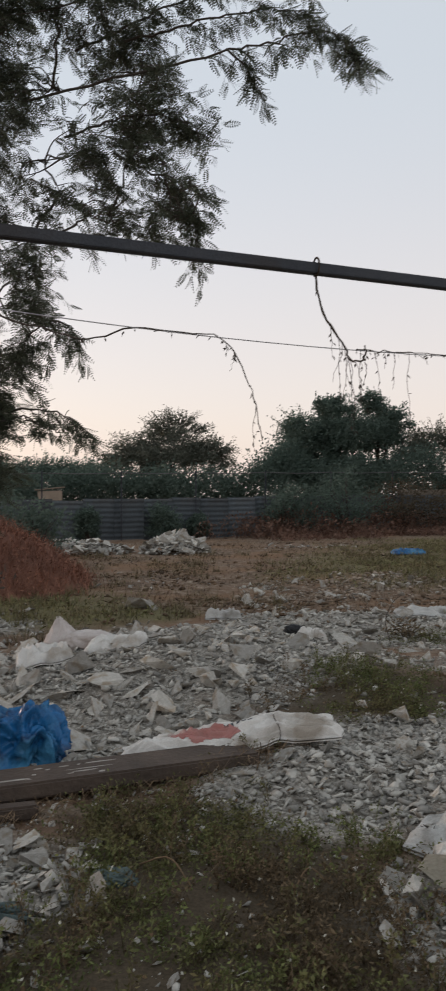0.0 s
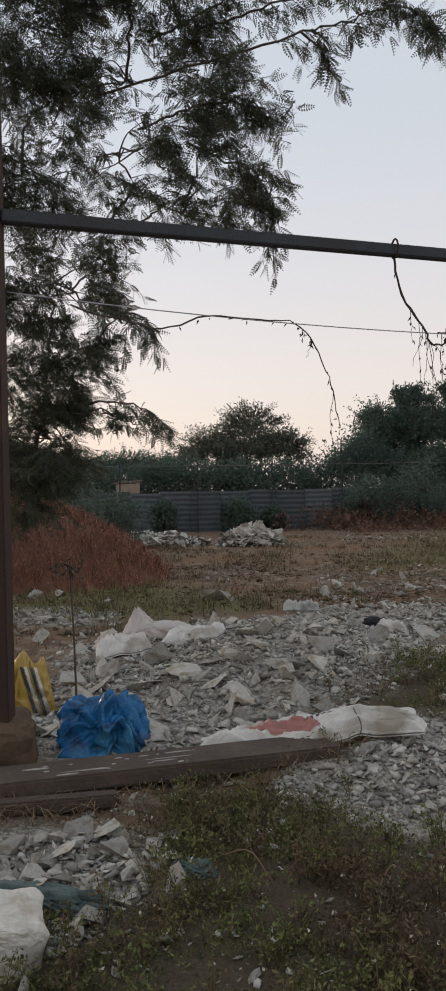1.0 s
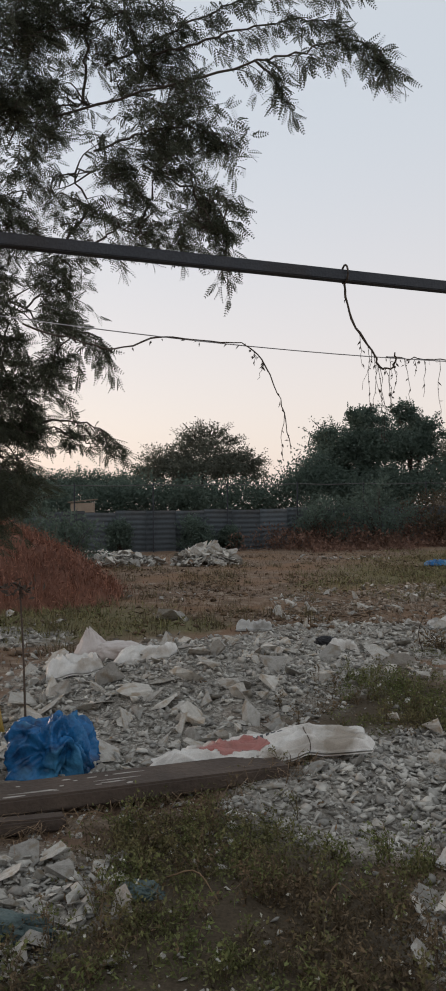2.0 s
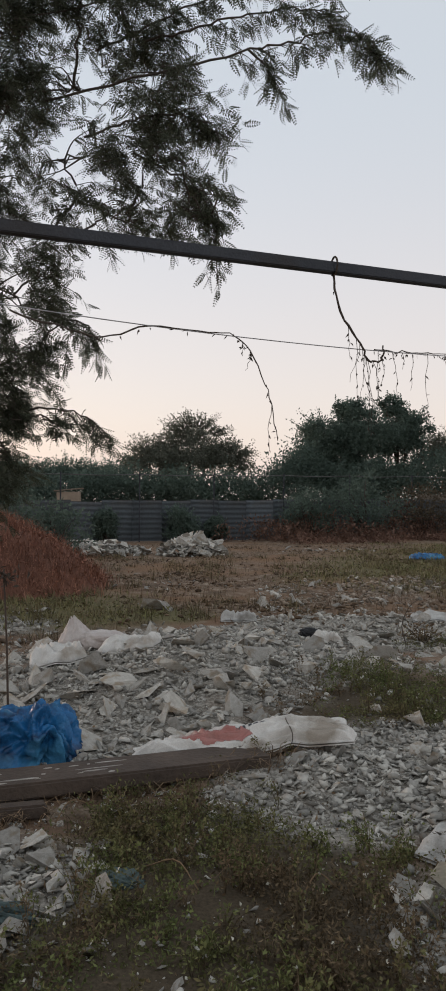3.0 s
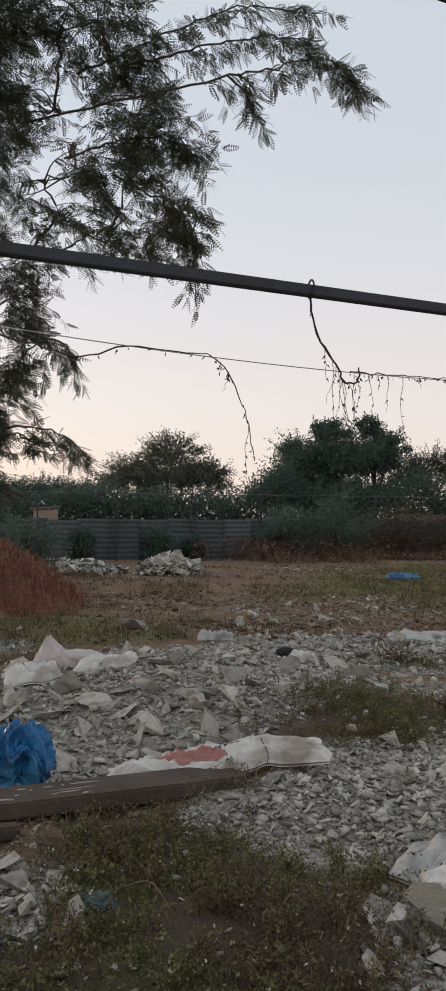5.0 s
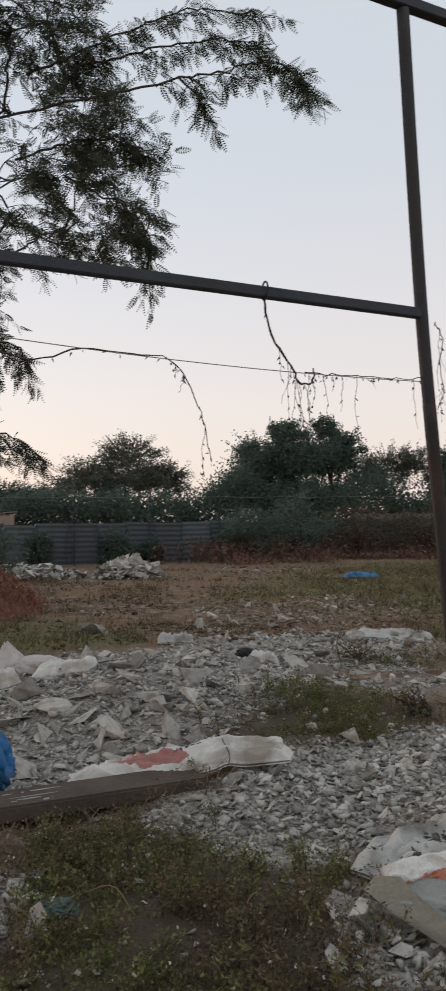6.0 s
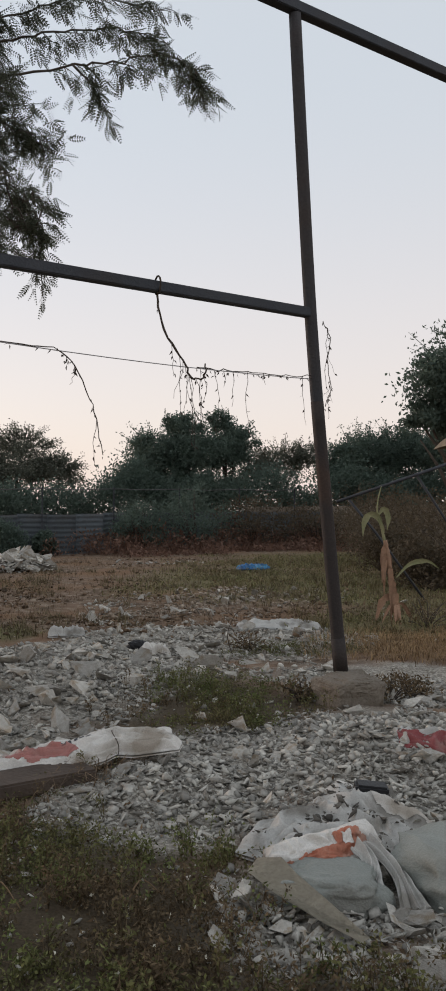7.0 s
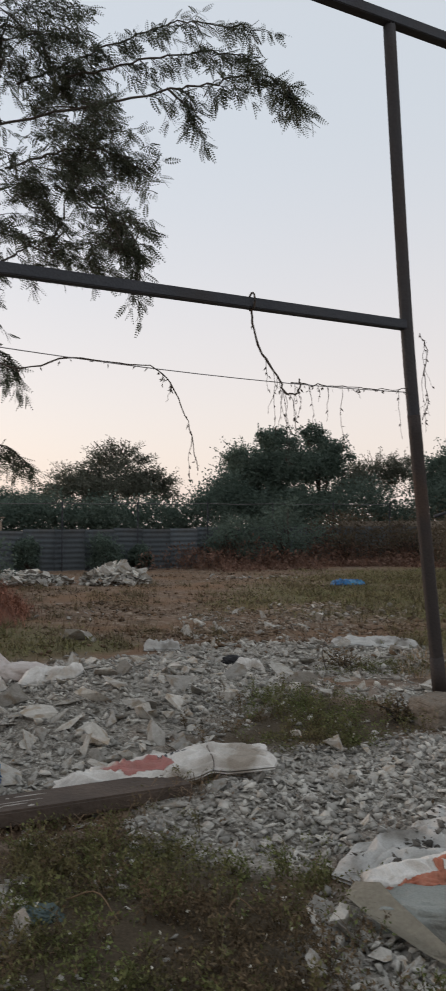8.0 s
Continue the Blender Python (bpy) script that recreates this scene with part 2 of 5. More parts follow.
M_SHEET = mat("weathered_galvanised_sheet", (0.098, 0.113, 0.122), (0.072, 0.083, 0.092), 0.9, 0.8, 0.15, 12, vary=0.22, stain_or_lit=(0.095, 0.085, 0.075))
M_WALL = mat("dull_plaster_wall", (0.20, 0.165, 0.13), (0.15, 0.125, 0.10), 0.8, 0.9, 0.3, 14, stain_or_lit=(0.30, 0.26, 0.21))
M_ROOF = mat("weathered_thatch", (0.24, 0.19, 0.13), (0.16, 0.13, 0.095), 1.5, 0.95, 0.6, 20)
M_BANANA = mat("withered_banana_leaf", (0.38, 0.23, 0.15), (0.24, 0.15, 0.10), 5, 0.85, 0.4, 30)
M_BANANA_GREEN = mat("yellow_green_leaf", (0.20, 0.22, 0.11), (0.27, 0.25, 0.14), 6, 0.7, 0.2, 30)

# ---- ground ----


def blob(x, y, cx, cy, rx, ry, turn=0.0):
    """1 in the middle of an oval, 0 at its edge, below it outside."""
    c, s = math.cos(radians(turn)), math.sin(radians(turn))
    dx, dy = x - cx, y - cy
    return 1 - math.sqrt(((dx * c + dy * s) / rx) ** 2 + ((dy * c - dx * s) / ry) ** 2)


def n2(x, y, s, z=0.0):
    return noise.noise((x * s, y * s, z))


DUST = ((-0.35, 8.0, 2.0, 2.5, 0), (-0.8, 5.7, 1.2, 0.8, 0), (1.4, 9.9, 2.3, 1.5, 10), (1.9, 5.1, 1.5, 1.35, 0), (3.1, 7.2, 1.4, 1.2, 0), (0.45, 4.7, 0.7, 0.75, 0),
        (-1.35, 3.68, 0.80, 0.56, 10), (0.9, 5.65, 0.9, 0.6, 0), (-1.7, 6.3, 1.1, 1.1, 0), (1.25, 3.55, 0.75, 0.5, 0), (0.75, 3.15, 0.3, 0.22, 0), (1.3, 2.95, 0.5, 0.2, 0), (-3.6, 10.6, 1.3, 0.9, 0))
WEEDS = ((-0.13, 3.45, 0.97, 1.78, 0), (1.1, 6.6, 1.05, 1.0, 10), (2.4, 9.2, 0.9, 0.5, 10), (-0.7, 2.6, 0.8, 0.7, 0), (1.1, 2.75, 0.7, 0.35, 0))
GREEN = ((5.5, 17.5, 4.5, 6.5, 20), (9.0, 24.0, 6.0, 6.0, 0), (4.3, 11.0, 1.9, 1.8, 0), (-2.8, 12.2, 2.2, 2.4, 0), (-1.2, 11.6, 1.0, 0.9, 0))


def most(x, y, ovals):
    return max(blob(x, y, *o) for o in ovals)


def dust_at(x, y):
    return min(1.0, max(0.0, 2.6 * (most(x, y, DUST) + 0.28 * n2(x, y, 1.1) + 0.22 * n2(x, y, 4.0, 3.0)) + 0.15 - 1.6 * max(0.0, blob(x, y, 1.1, 6.6, 1.0, 0.9, 10))))


def weed_at(x, y):
    return min(1.0, max(0.0, 2.4 * (most(x, y, WEEDS) + 0.30 * n2(x, y, 1.6, 7.0)) + 0.1))


def green_at(x, y):
    return min(1.0, max(0.0, 1.8 * (most(x, y, GREEN) + 0.35 * n2(x, y, 0.5, 5.0))))


def ground_at(x, y):
    near = 1 / (1 + (max(0.0, y - 14) / 10) ** 2)
    h = 0.05 * n2(x, y, 0.7, 1.0) * near + 0.025 * n2(x, y, 2.6, 2.0) * near
    h += 0.26 * max(0.0, blob(x, y, -0.25, 7.7, 2.3, 2.2)) ** 0.8 + 0.12 * max(0.0, blob(x, y, 1.9, 5.3, 1.6, 1.5))
    h += 0.10 * max(0.0, blob(x, y, 0.35, 5.0, 0.7, 0.7)) + 0.10 * max(0.0, blob(x, y, 1.3, 10.4, 2.2, 1.2))
    return h + 0.03 * dust_at(x, y) * n2(x, y, 7.0, 9.0)


def spread(lo, hi, step, far):
    """Even steps from lo to hi, then growing ones out to far."""
    mid = list(np.arange(lo, hi, step))
    out, d = [], step
    while (hi if not out else out[-1]) < far:
        d *= 1.35
        out.append((hi if not out else out[-1]) + d)
    low, d = [], step
    while (lo if not low else low[-1]) > -far:
        d *= 1.35
        low.append((lo if not low else low[-1]) - d)
    return np.array(low[::-1] + mid + out)


M_GROUND = bpy.data.materials.new("dusty_waste_ground")
M_GROUND.use_nodes = True
gn, gl = M_GROUND.node_tree.nodes, M_GROUND.node_tree.links


def ground_noise(scale, detail=6.0, rough=0.6):
    nd = gn.new("ShaderNodeTexNoise")
    nd.inputs["Scale"].default_value, nd.inputs["Detail"].default_value, nd.inputs["Roughness"].default_value = scale, detail, rough
    gl.new(gtc.outputs["Object"], nd.inputs["Vector"])
    return nd.outputs["Fac"]


def ground_mix(fac, a, b):
    nd = gn.new("ShaderNodeMix")
    nd.data_type = 'RGBA'
    gl.new(fac, nd.inputs["Factor"])
    for key, c in (("A", a), ("B", b)):
        if isinstance(c, tuple):
            nd.inputs[key].default_value = (*c, 1)
        else:
            gl.new(c, nd.inputs[key])
    return nd.outputs["Result"]


def ground_range(fac, lo, hi, to0=0.0, to1=1.0):
    nd = gn.new("ShaderNodeMapRange")
    for key, c in zip(("From Min", "From Max", "To Min", "To Max"), (lo, hi, to0, to1)):
        nd.inputs[key].default_value = c
    gl.new(fac, nd.inputs["Value"])
    return nd.outputs["Result"]


gtc = gn.new("ShaderNodeTexCoord")
gdust, gweed, ggreen = (gn.new("ShaderNodeAttribute") for _ in range(3))
gdust.attribute_name, gweed.attribute_name, ggreen.attribute_name = "dust", "weed", "green"
soil = ground_mix(ground_range(ground_noise(0.8), 0.35, 0.65), (0.185, 0.118, 0.078), (0.120, 0.080, 0.054))
soil = ground_mix(ground_range(ground_noise(5.0), 0.48, 0.62), soil, (0.27, 0.21, 0.155))
soil = ground_mix(ground_range(ground_noise(2.2, 8.0, 0.7), 0.50, 0.66), soil, (0.085, 0.058, 0.038))
soil = ground_mix(ground_range(ground_noise(0.35, 4.0), 0.48, 0.62), soil, (0.19, 0.112, 0.064))
soil = ground_mix(ggreen.outputs["Fac"], soil, (0.140, 0.122, 0.060))
soil = ground_mix(gweed.outputs["Fac"], soil, (0.085, 0.066, 0.044))
chalk = ground_mix(ground_range(ground_noise(3.0), 0.35, 0.65), (0.26, 0.238, 0.203), (0.145, 0.127, 0.103))
chalk = ground_mix(ground_range(ground_noise(38.0, 3.0), 0.45, 0.62), chalk, (0.40, 0.375, 0.328))
tone = ground_mix(gdust.outputs["Fac"], soil, chalk)
grain_g = ground_noise(70.0, 5.0)
ghsv = gn.new("ShaderNodeHueSaturation")
gl.new(tone, ghsv.inputs["Color"])
gl.new(ground_range(grain_g, 0.25, 0.75, 0.6, 1.4), ghsv.inputs["Value"])
gl.new(ghsv.outputs["Color"], gn["Principled BSDF"].inputs["Base Color"])
gn["Principled BSDF"].inputs["Roughness"].default_value = 0.95
gn["Principled BSDF"].inputs["Specular IOR Level"].default_value = 0.15
gb = gn.new("ShaderNodeBump")
gb.inputs["Strength"].default_value, gb.inputs["Distance"].default_value = 0.7, 0.03
gl.new(ground_noise(22.0, 8.0, 0.7), gb.inputs["Height"])
gl.new(gb.outputs["Normal"], gn["Principled BSDF"].inputs["Normal"])

gx, gy = spread(-4.5, 6.0, 0.07, 2500), spread(2.2, 17.0, 0.08, 2500)
gv = np.array([(x, y, ground_at(x, y) if -30 < x < 30 and -5 < y < 60 else 0.0) for y in gy for x in gx])
nx, ny = len(gx), len(gy)
gi = np.arange(nx * ny).reshape(ny, nx)
gf = np.stack([gi[:-1, :-1], gi[:-1, 1:], gi[1:, 1:], gi[1:, :-1]], axis=-1).reshape(-1, 4)
gme = smooth(mesh_np("ground", gv, gf))
for key, fn in (("dust", dust_at), ("weed", weed_at), ("green", green_at)):
    at = gme.attributes.new(key, 'FLOAT', 'POINT')
    at.data.foreach_set("value", np.array([fn(x, y) if -30 < x < 30 and -5 < y < 60 else 0.0 for x, y, _ in gv], dtype=np.float32))
ground = piece("ground", gme, M_GROUND)
tagged(ground, "bare brown earth strewn with pale rubble dust and weeds", "ground", "", "structure")


def on_ground(x, y, lift=0.0):
    return (x, y, ground_at(x, y) + lift)


# ---- steel frame ----
ALONG = Vector((math.sin(radians(66)), math.cos(radians(66)), 0))
FOOT = Vector((2.11, 6.58, 0.0))


def box_bar(name, a, b, w, h, material, parent=None, label="", bevel=0.006, seg=10, sag=0.0):
    """A straight bar of w by h from a to b with bevelled edges."""
    a, b = Vector(a), Vector(b)
    d = b - a
    bm = bmesh.new()
    bmesh.ops.create_cube(bm, size=1.0)
    bmesh.ops.scale(bm, vec=(d.length, w, h), verts=bm.verts)
    bmesh.ops.subdivide_edges(bm, edges=[e for e in bm.edges if abs((e.verts[0].co - e.verts[1].co).x) > d.length / 2], cuts=seg)
    for v in bm.verts:
        u = v.co.x / d.length
        v.co.z -= sag * (1 - 4 * u * u)
    sharp = [e for e in bm.edges if len(e.link_faces) == 2 and e.calc_face_angle(0) > 1.0]
    bmesh.ops.bevel(bm, geom=sharp, offset=bevel, segments=2, affect='EDGES')
    bm.transform(Matrix.Translation((a + b) / 2) @ d.to_track_quat('X', 'Z').to_matrix().to_4x4())
    return part(name, bm, material, parent, label)


def frame_point(s, z):
    p = FOOT + ALONG * s
    return (p.x, p.y, z)


steel_frame = thing("steel_frame", (0, 0, 0), "dark weathered steel post and rail frame, one post leaning", "frame")
box_bar("rail", frame_point(-4.12, 3.078), frame_point(-0.27, 3.076), 0.075, 0.072, M_STEEL, steel_frame, sag=0.0)
box_bar("rail", frame_point(-5.4, 5.46), frame_point(4.2, 5.42), 0.09, 0.085, M_STEEL, steel_frame)
box_bar("rail", frame_point(-6.6, 3.09), frame_point(-4.24, 3.08), 0.075, 0.072, M_STEEL, steel_frame)
lean = spline([frame_point(0.02, 0.15), frame_point(-0.115, 1.5), frame_point(-0.255, 3.08), frame_point(-0.37, 5.385)], 7)
long_lean = spline(lean, 31)
leaning_post = piece("post", mesh_np("post", *tube(long_lean[15:], 0.051, 0.05, 8)), M_POST, steel_frame, "upper length of the leaning post")
piece("post", mesh_np("post", *tube(long_lean[:17], 0.055, 0.0525, 8)), M_POST_FOOT, steel_frame, "lower length of the leaning post, rust-brown")
piece("collar", mesh_np("collar", *tube(long_lean[1:4], 0.061, 0.058, 8)), M_POST_FOOT, steel_frame, "worn collar above the footing")
box_bar("post", frame_point(-4.18, 0.30), frame_point(-4.18, 5.41), 0.12, 0.12, M_RUSTED, steel_frame, "upright post, rust-brown")


def lump(name, size, seed, material, parent=None, rough=0.12, detail=3, boxy=0.55, label=""):
    """A rough block or boulder with broken faces, its base at z = 0."""
    bm = bmesh.new()
    bmesh.ops.create_icosphere(bm, subdivisions=detail, radius=1.0)
    for v in bm.verts:
        d = v.co.normalized()
        p = Vector([math.copysign(abs(c) ** boxy, c) for c in d])
        k = 1 + rough * 0.35 * noise.noise(p * 13 + Vector((seed, seed, 0))) + rough * noise.noise(p * 1.7 + Vector((seed, 0, 0))) * 2 + rough * 0.6 * noise.noise(p * 5 + Vector((0, seed, 0)))
        v.co = Vector((p.x * size[0] / 2 * k, p.y * size[1] / 2 * k, (p.z * k + 1) * size[2] / 2))
    return part(name, bm, material, parent, label)


footing = lump("concrete_footing", (0.43, 0.46, 0.38), 3.0, M_CONCRETE, None, 0.08, 5, 0.40)
footing.matrix_basis = pose(2.12, 6.42, ground_at(2.12, 6.42) - 0.17, 0, 0, 12)
tagged(footing, "rough earthy concrete footing block under the leaning post", "footing")
footing2 = lump("concrete_footing", (0.42, 0.40, 0.36), 8.0, M_CLOD, None, 0.10, 4, 0.42)
footing2.matrix_basis = pose(-1.75, 4.93, ground_at(-1.75, 4.93) - 0.04, 0, 0, 10)
tagged(footing2, "earth-caked brown footing block under the upright steel post", "footing")

# ---- boundary fence of sheets ----


def fence_y(x):
    return 33.1 + 0.365 * x


SHEET_W = 1.15


def sheet_mesh(seed):
    """A sheet with shallow ribs lying across it, slightly buckled."""
    g = np.random.default_rng(seed)
    nz, nxs = 34, 5
    v, tilt = [], g.uniform(-0.03, 0.03)
    for i in range(nz):
        z = i / (nz - 1) * 1.56
        for j in range(nxs):
            x = j / (nxs - 1) * SHEET_W
            v.append((x, 0.022 * math.sin(z * 2 * math.pi / 0.19) + 0.03 * math.sin(x * 3 + seed) * z, z + tilt * x))
    a = np.arange(nz * nxs).reshape(nz, nxs)
    f = np.stack([a[:-1, :-1], a[:-1, 1:], a[1:, 1:], a[1:, :-1]], axis=-1).reshape(-1, 4)
    v = np.array(v)
    back = v + np.array([0, 0.012, 0])
    rim = np.concatenate([a[0], a[1:, -1], a[-1, -2::-1], a[-2:0:-1, 0]])
    n = len(v)
    side = np.stack([rim, np.roll(rim, -1), np.roll(rim, -1) + n, rim + n], axis=-1)
    return smooth(mesh_np("sheet", np.vstack([v, back]), np.vstack([f, f[:, ::-1] + n, side])))


sheet_fence = thing("sheet_fence", (0, 0, 0), "grey corrugated sheet fence with dark posts and wire above", "fence")
SHEETS = [sheet_mesh(i) for i in range(4)]
FENCE_TURN = math.degrees(math.atan(0.365))
for i in range(30):
    x = -20 + i * SHEET_W * 0.94
    ob = piece("sheet", SHEETS[(i * 7) % 4], M_SHEET, sheet_fence)
    ob.matrix_basis = pose(x, fence_y(x), 0.02 + 0.03 * math.sin(i * 2.3), 0, 0, FENCE_TURN)
for i in range(12):
    x = -20.2 + i * 2.78
    box_bar("post", (x, fence_y(x) - 0.1, -0.1), (x + 0.03, fence_y(x) - 0.1, 2.62), 0.05, 0.05, M_STEEL, sheet_fence, seg=1)
wv, wf = tube([(x, fence_y(x) - 0.05, 2.55 - 0.04 * (i % 2)) for i, x in enumerate(np.arange(-20.2, 10.6, 1.39))], 0.016, 0.016, 4)
piece("wire", mesh_np("wire", wv, wf), M_FENCE_WIRE, sheet_fence)
far_wall = box_bar("boundary_wall", (8.5, 38.5, 0.9), (40, 40.5, 0.9), 0.25, 1.8, M_WALL, None, bevel=0.03)
tagged(far_wall, "low dull plastered boundary wall behind dry brush", "wall", "", "structure")

# ---- trees ----


def crown_points(g, centre, radii, clumps, per, spread_r):
    """Points gathered in clumps over the shell and inside of an uneven crown."""
    out = []
    for _ in range(clumps):
        d = g.normal(size=3)
        d /= np.linalg.norm(d)
        d[2] = abs(d[2]) * 0.9 - 0.25 if g.random() < 0.8 else d[2]
        k = g.uniform(0.45, 1.0) * (1 + 0.28 * noise.noise((d[0] * 2 + centre[0], d[1] * 2, d[2] * 2 + centre[2])))
        c = np.array(centre) + d * np.array(radii) * k
        r = spread_r * g.uniform(0.5, 1.2)
        out.append(c + g.normal(size=(int(per * g.uniform(0.5, 1.4)), 3)) * np.array([r, r, r * 0.65]) * 0.55)
    return np.concatenate(out)


def broad_tree(x, y, height, width, seed, material, label, crowns, leaf=0.24, clumps=70, per=60, group="trees behind the fence", airy=0.0):
    """A tree of a tapered trunk, limbs and clumped leaves. crowns: offsets and radii of its masses."""
    g = np.random.default_rng(seed)
    tree = thing("tree", (x, y, 0), label, "tree", group)
    top = height * 0.55
    line = spline([(0, 0, -0.1), (g.uniform(-.15, .15), 0, top * 0.35), (g.uniform(-.3, .3), g.uniform(-.3, .3), top)], 8)
    tv, tf = tube(line, 0.035 * height, 0.012 * height, 8, 0.06)
    piece("trunk", smooth(mesh_np("trunk", tv, tf)), M_BARK, tree)
    pts = []
    for cx, cz, rx, rz, share in crowns:
        c = (cx, g.uniform(-0.4, 0.4), cz)
        pts.append(crown_points(g, c, (rx, rx * 0.8, rz), int(clumps * share), per, 0.16 * (rx + rz)))
        for _ in range(3):
            a = line[g.integers(2, 7)]
            e = np.array(c) + g.normal(size=3) * np.array([rx, rx * 0.6, rz]) * 0.45
            lv, lf = tube(spline([a, (a + e) / 2 + g.normal(size=3) * 0.15 + np.array([0, 0, 0.15]), e], 6), 0.012 * height, 0.003 * height, 5)
            piece("limb", smooth(mesh_np("limb", lv, lf)), M_BARK, tree)
    pts = np.concatenate(pts)
    pts = pts[pts[:, 2] > 0.3]
    pts = np.repeat(pts, 2, axis=0) + g.normal(size=(2 * len(pts), 3)) * 0.09
    pairs = [leaves(pts, leaf * 0.72, leaf * 0.38, 0.1, g)]
    if airy:
        for _ in range(int(110 * airy + 25)):
            cx, cz, rx, rz, _s = crowns[g.integers(len(crowns))]
            d = unit(np.array([[g.normal(), g.normal() * 0.5, abs(g.normal()) + 0.3]]))[0]
            a = np.array([cx, 0, cz]) + d * np.array([rx, rx, rz]) * 0.6
            b = np.array([cx, 0, cz]) + d * np.array([rx, rx, rz]) * g.uniform(0.95, 1.3) + g.normal(size=3) * 0.12
            pairs.append(tube(np.array([a, (a + b) / 2 + g.normal(size=3) * 0.06, b]), 0.02, 0.008, 4))
            pairs.append(leaves(a + (b - a) * g.uniform(0.3, 1, (16, 1)) + g.normal(size=(16, 3)) * 0.08, leaf * 0.7, leaf * 0.32, 0.2, g))
    piece("crown", mesh_np("crown", *joined(pairs)), material, tree)
    return tree


broad_tree(-2.3, 46, 6.4, 5, 11, M_FAR_HAZED, "round haze-paled green tree with twiggy top behind the fence",
           ((0, 3.6, 2.6, 1.7, 1.0), (-2.0, 3.3, 2.0, 1.7, 0.8), (0.2, 4.9, 1.9, 1.2, 0.30), (1.9, 3.5, 1.6, 1.3, 0.5)), 0.2, 80, 52, airy=2.8)
broad_tree(5.2, 45, 7.0, 5, 12, M_FAR, "dense dark green tree behind the fence",
           ((0.1, 4.4, 2.2, 2.1, 1.0), (2.0, 4.8, 2.3, 1.9, 1.0), (-1.0, 2.9, 1.9, 1.6, 0.7), (1.4, 2.6, 2.4, 1.7, 0.8), (1.3, 6.2, 1.2, 0.7, 0.25)), 0.23, 90, 70, airy=0.5)
broad_tree(8.9, 46, 7.7, 4, 13, M_FAR, "tall dark tree with open sprigs at its top",
           ((0, 4.6, 1.7, 1.7, 0.8), (-0.2, 6.4, 0.8, 0.8, 0.25), (0.9, 5.6, 1.1, 0.9, 0.4), (0, 2.6, 1.8, 1.6, 0.7)), 0.24, 60, 55, airy=0.7)
broad_tree(12.6, 47, 5.7, 4, 14, M_FAR_HAZED, "sparse haze-paled tree with thin leaves behind dry brush",
           ((0, 4.3, 2.0, 1.2, 0.7), (1.7, 4.2, 1.7, 1.3, 0.6), (-1.2, 3.6, 1.4, 1.1, 0.4)), 0.2, 60, 42, airy=1.4)
broad_tree(16.8, 45, 6.6, 5, 15, M_FAR, "broad dark green tree behind the boundary wall",
           ((0, 4.4, 2.3, 1.9, 1.0), (2.2, 4.7, 2.0, 1.9, 0.9), (-1.3, 3.2, 1.8, 1.5, 0.6), (1.5, 2.6, 2.6, 1.7, 0.8)), 0.24, 85, 65, airy=0.6)
broad_tree(15.4, 31, 9.4, 5, 16, M_FAR, "tall leafy tree beside the small hut",
           ((0, 6.6, 1.9, 2.2, 1.0), (1.2, 4.6, 2.0, 1.9, 0.8), (-0.9, 5.2, 1.1, 1.3, 0.4), (2.2, 7.0, 1.9, 1.8, 0.7)), 0.26, 80, 60, airy=0.8)
broad_tree(20.5, 44, 7.4, 5, 17, M_FAR, "broad dark green tree behind the boundary wall",
           ((0, 4.4, 2.3, 2.2, 1.0), (2.4, 4.4, 2.2, 2.2, 0.9)), 0.25, 70, 60)
broad_tree(-9.6, 49, 4.3, 5, 18, M_FAR, "low dark green tree behind the fence",
           ((0, 2.8, 2.2, 1.3, 0.8), (-2.4, 2.8, 2.0, 1.3, 0.8), (2.2, 2.7, 1.5, 1.0, 0.6)), 0.24, 70, 60, airy=0.7)
broad_tree(-16, 47, 5.6, 5, 19, M_FAR, "low dark green tree behind the fence",
           ((0, 3.2, 2.4, 1.8, 1.0), (2.6, 2.9, 2.0, 1.4, 0.7)), 0.25, 70, 60)

g = np.random.default_rng(23)
hp = []
for _ in range(1500):
    x = g.uniform(-24, 34)
    h = 2.7 + 1.5 * noise.noise((x * 0.42, 0, 4.0)) + 0.5 * noise.noise((x * 1.3, 0, 8.0)) + (0.6 if x > 2 else 0.1)
    c = np.array([x, g.uniform(41.5, 44.5), h * math.sqrt(g.uniform(0.02, 1))])
    hp.append(c + g.normal(size=(88, 3)) * np.array([0.5, 0.4, 0.3]))
hv, hf = leaves(np.concatenate(hp), 0.17, 0.10, 0.1, g)
hedge = piece("hedge", mesh_np("hedge", hv, hf), M_FAR)
tagged(hedge, "dense dark undergrowth filling the gap under far trees", "undergrowth", "", "stuff")


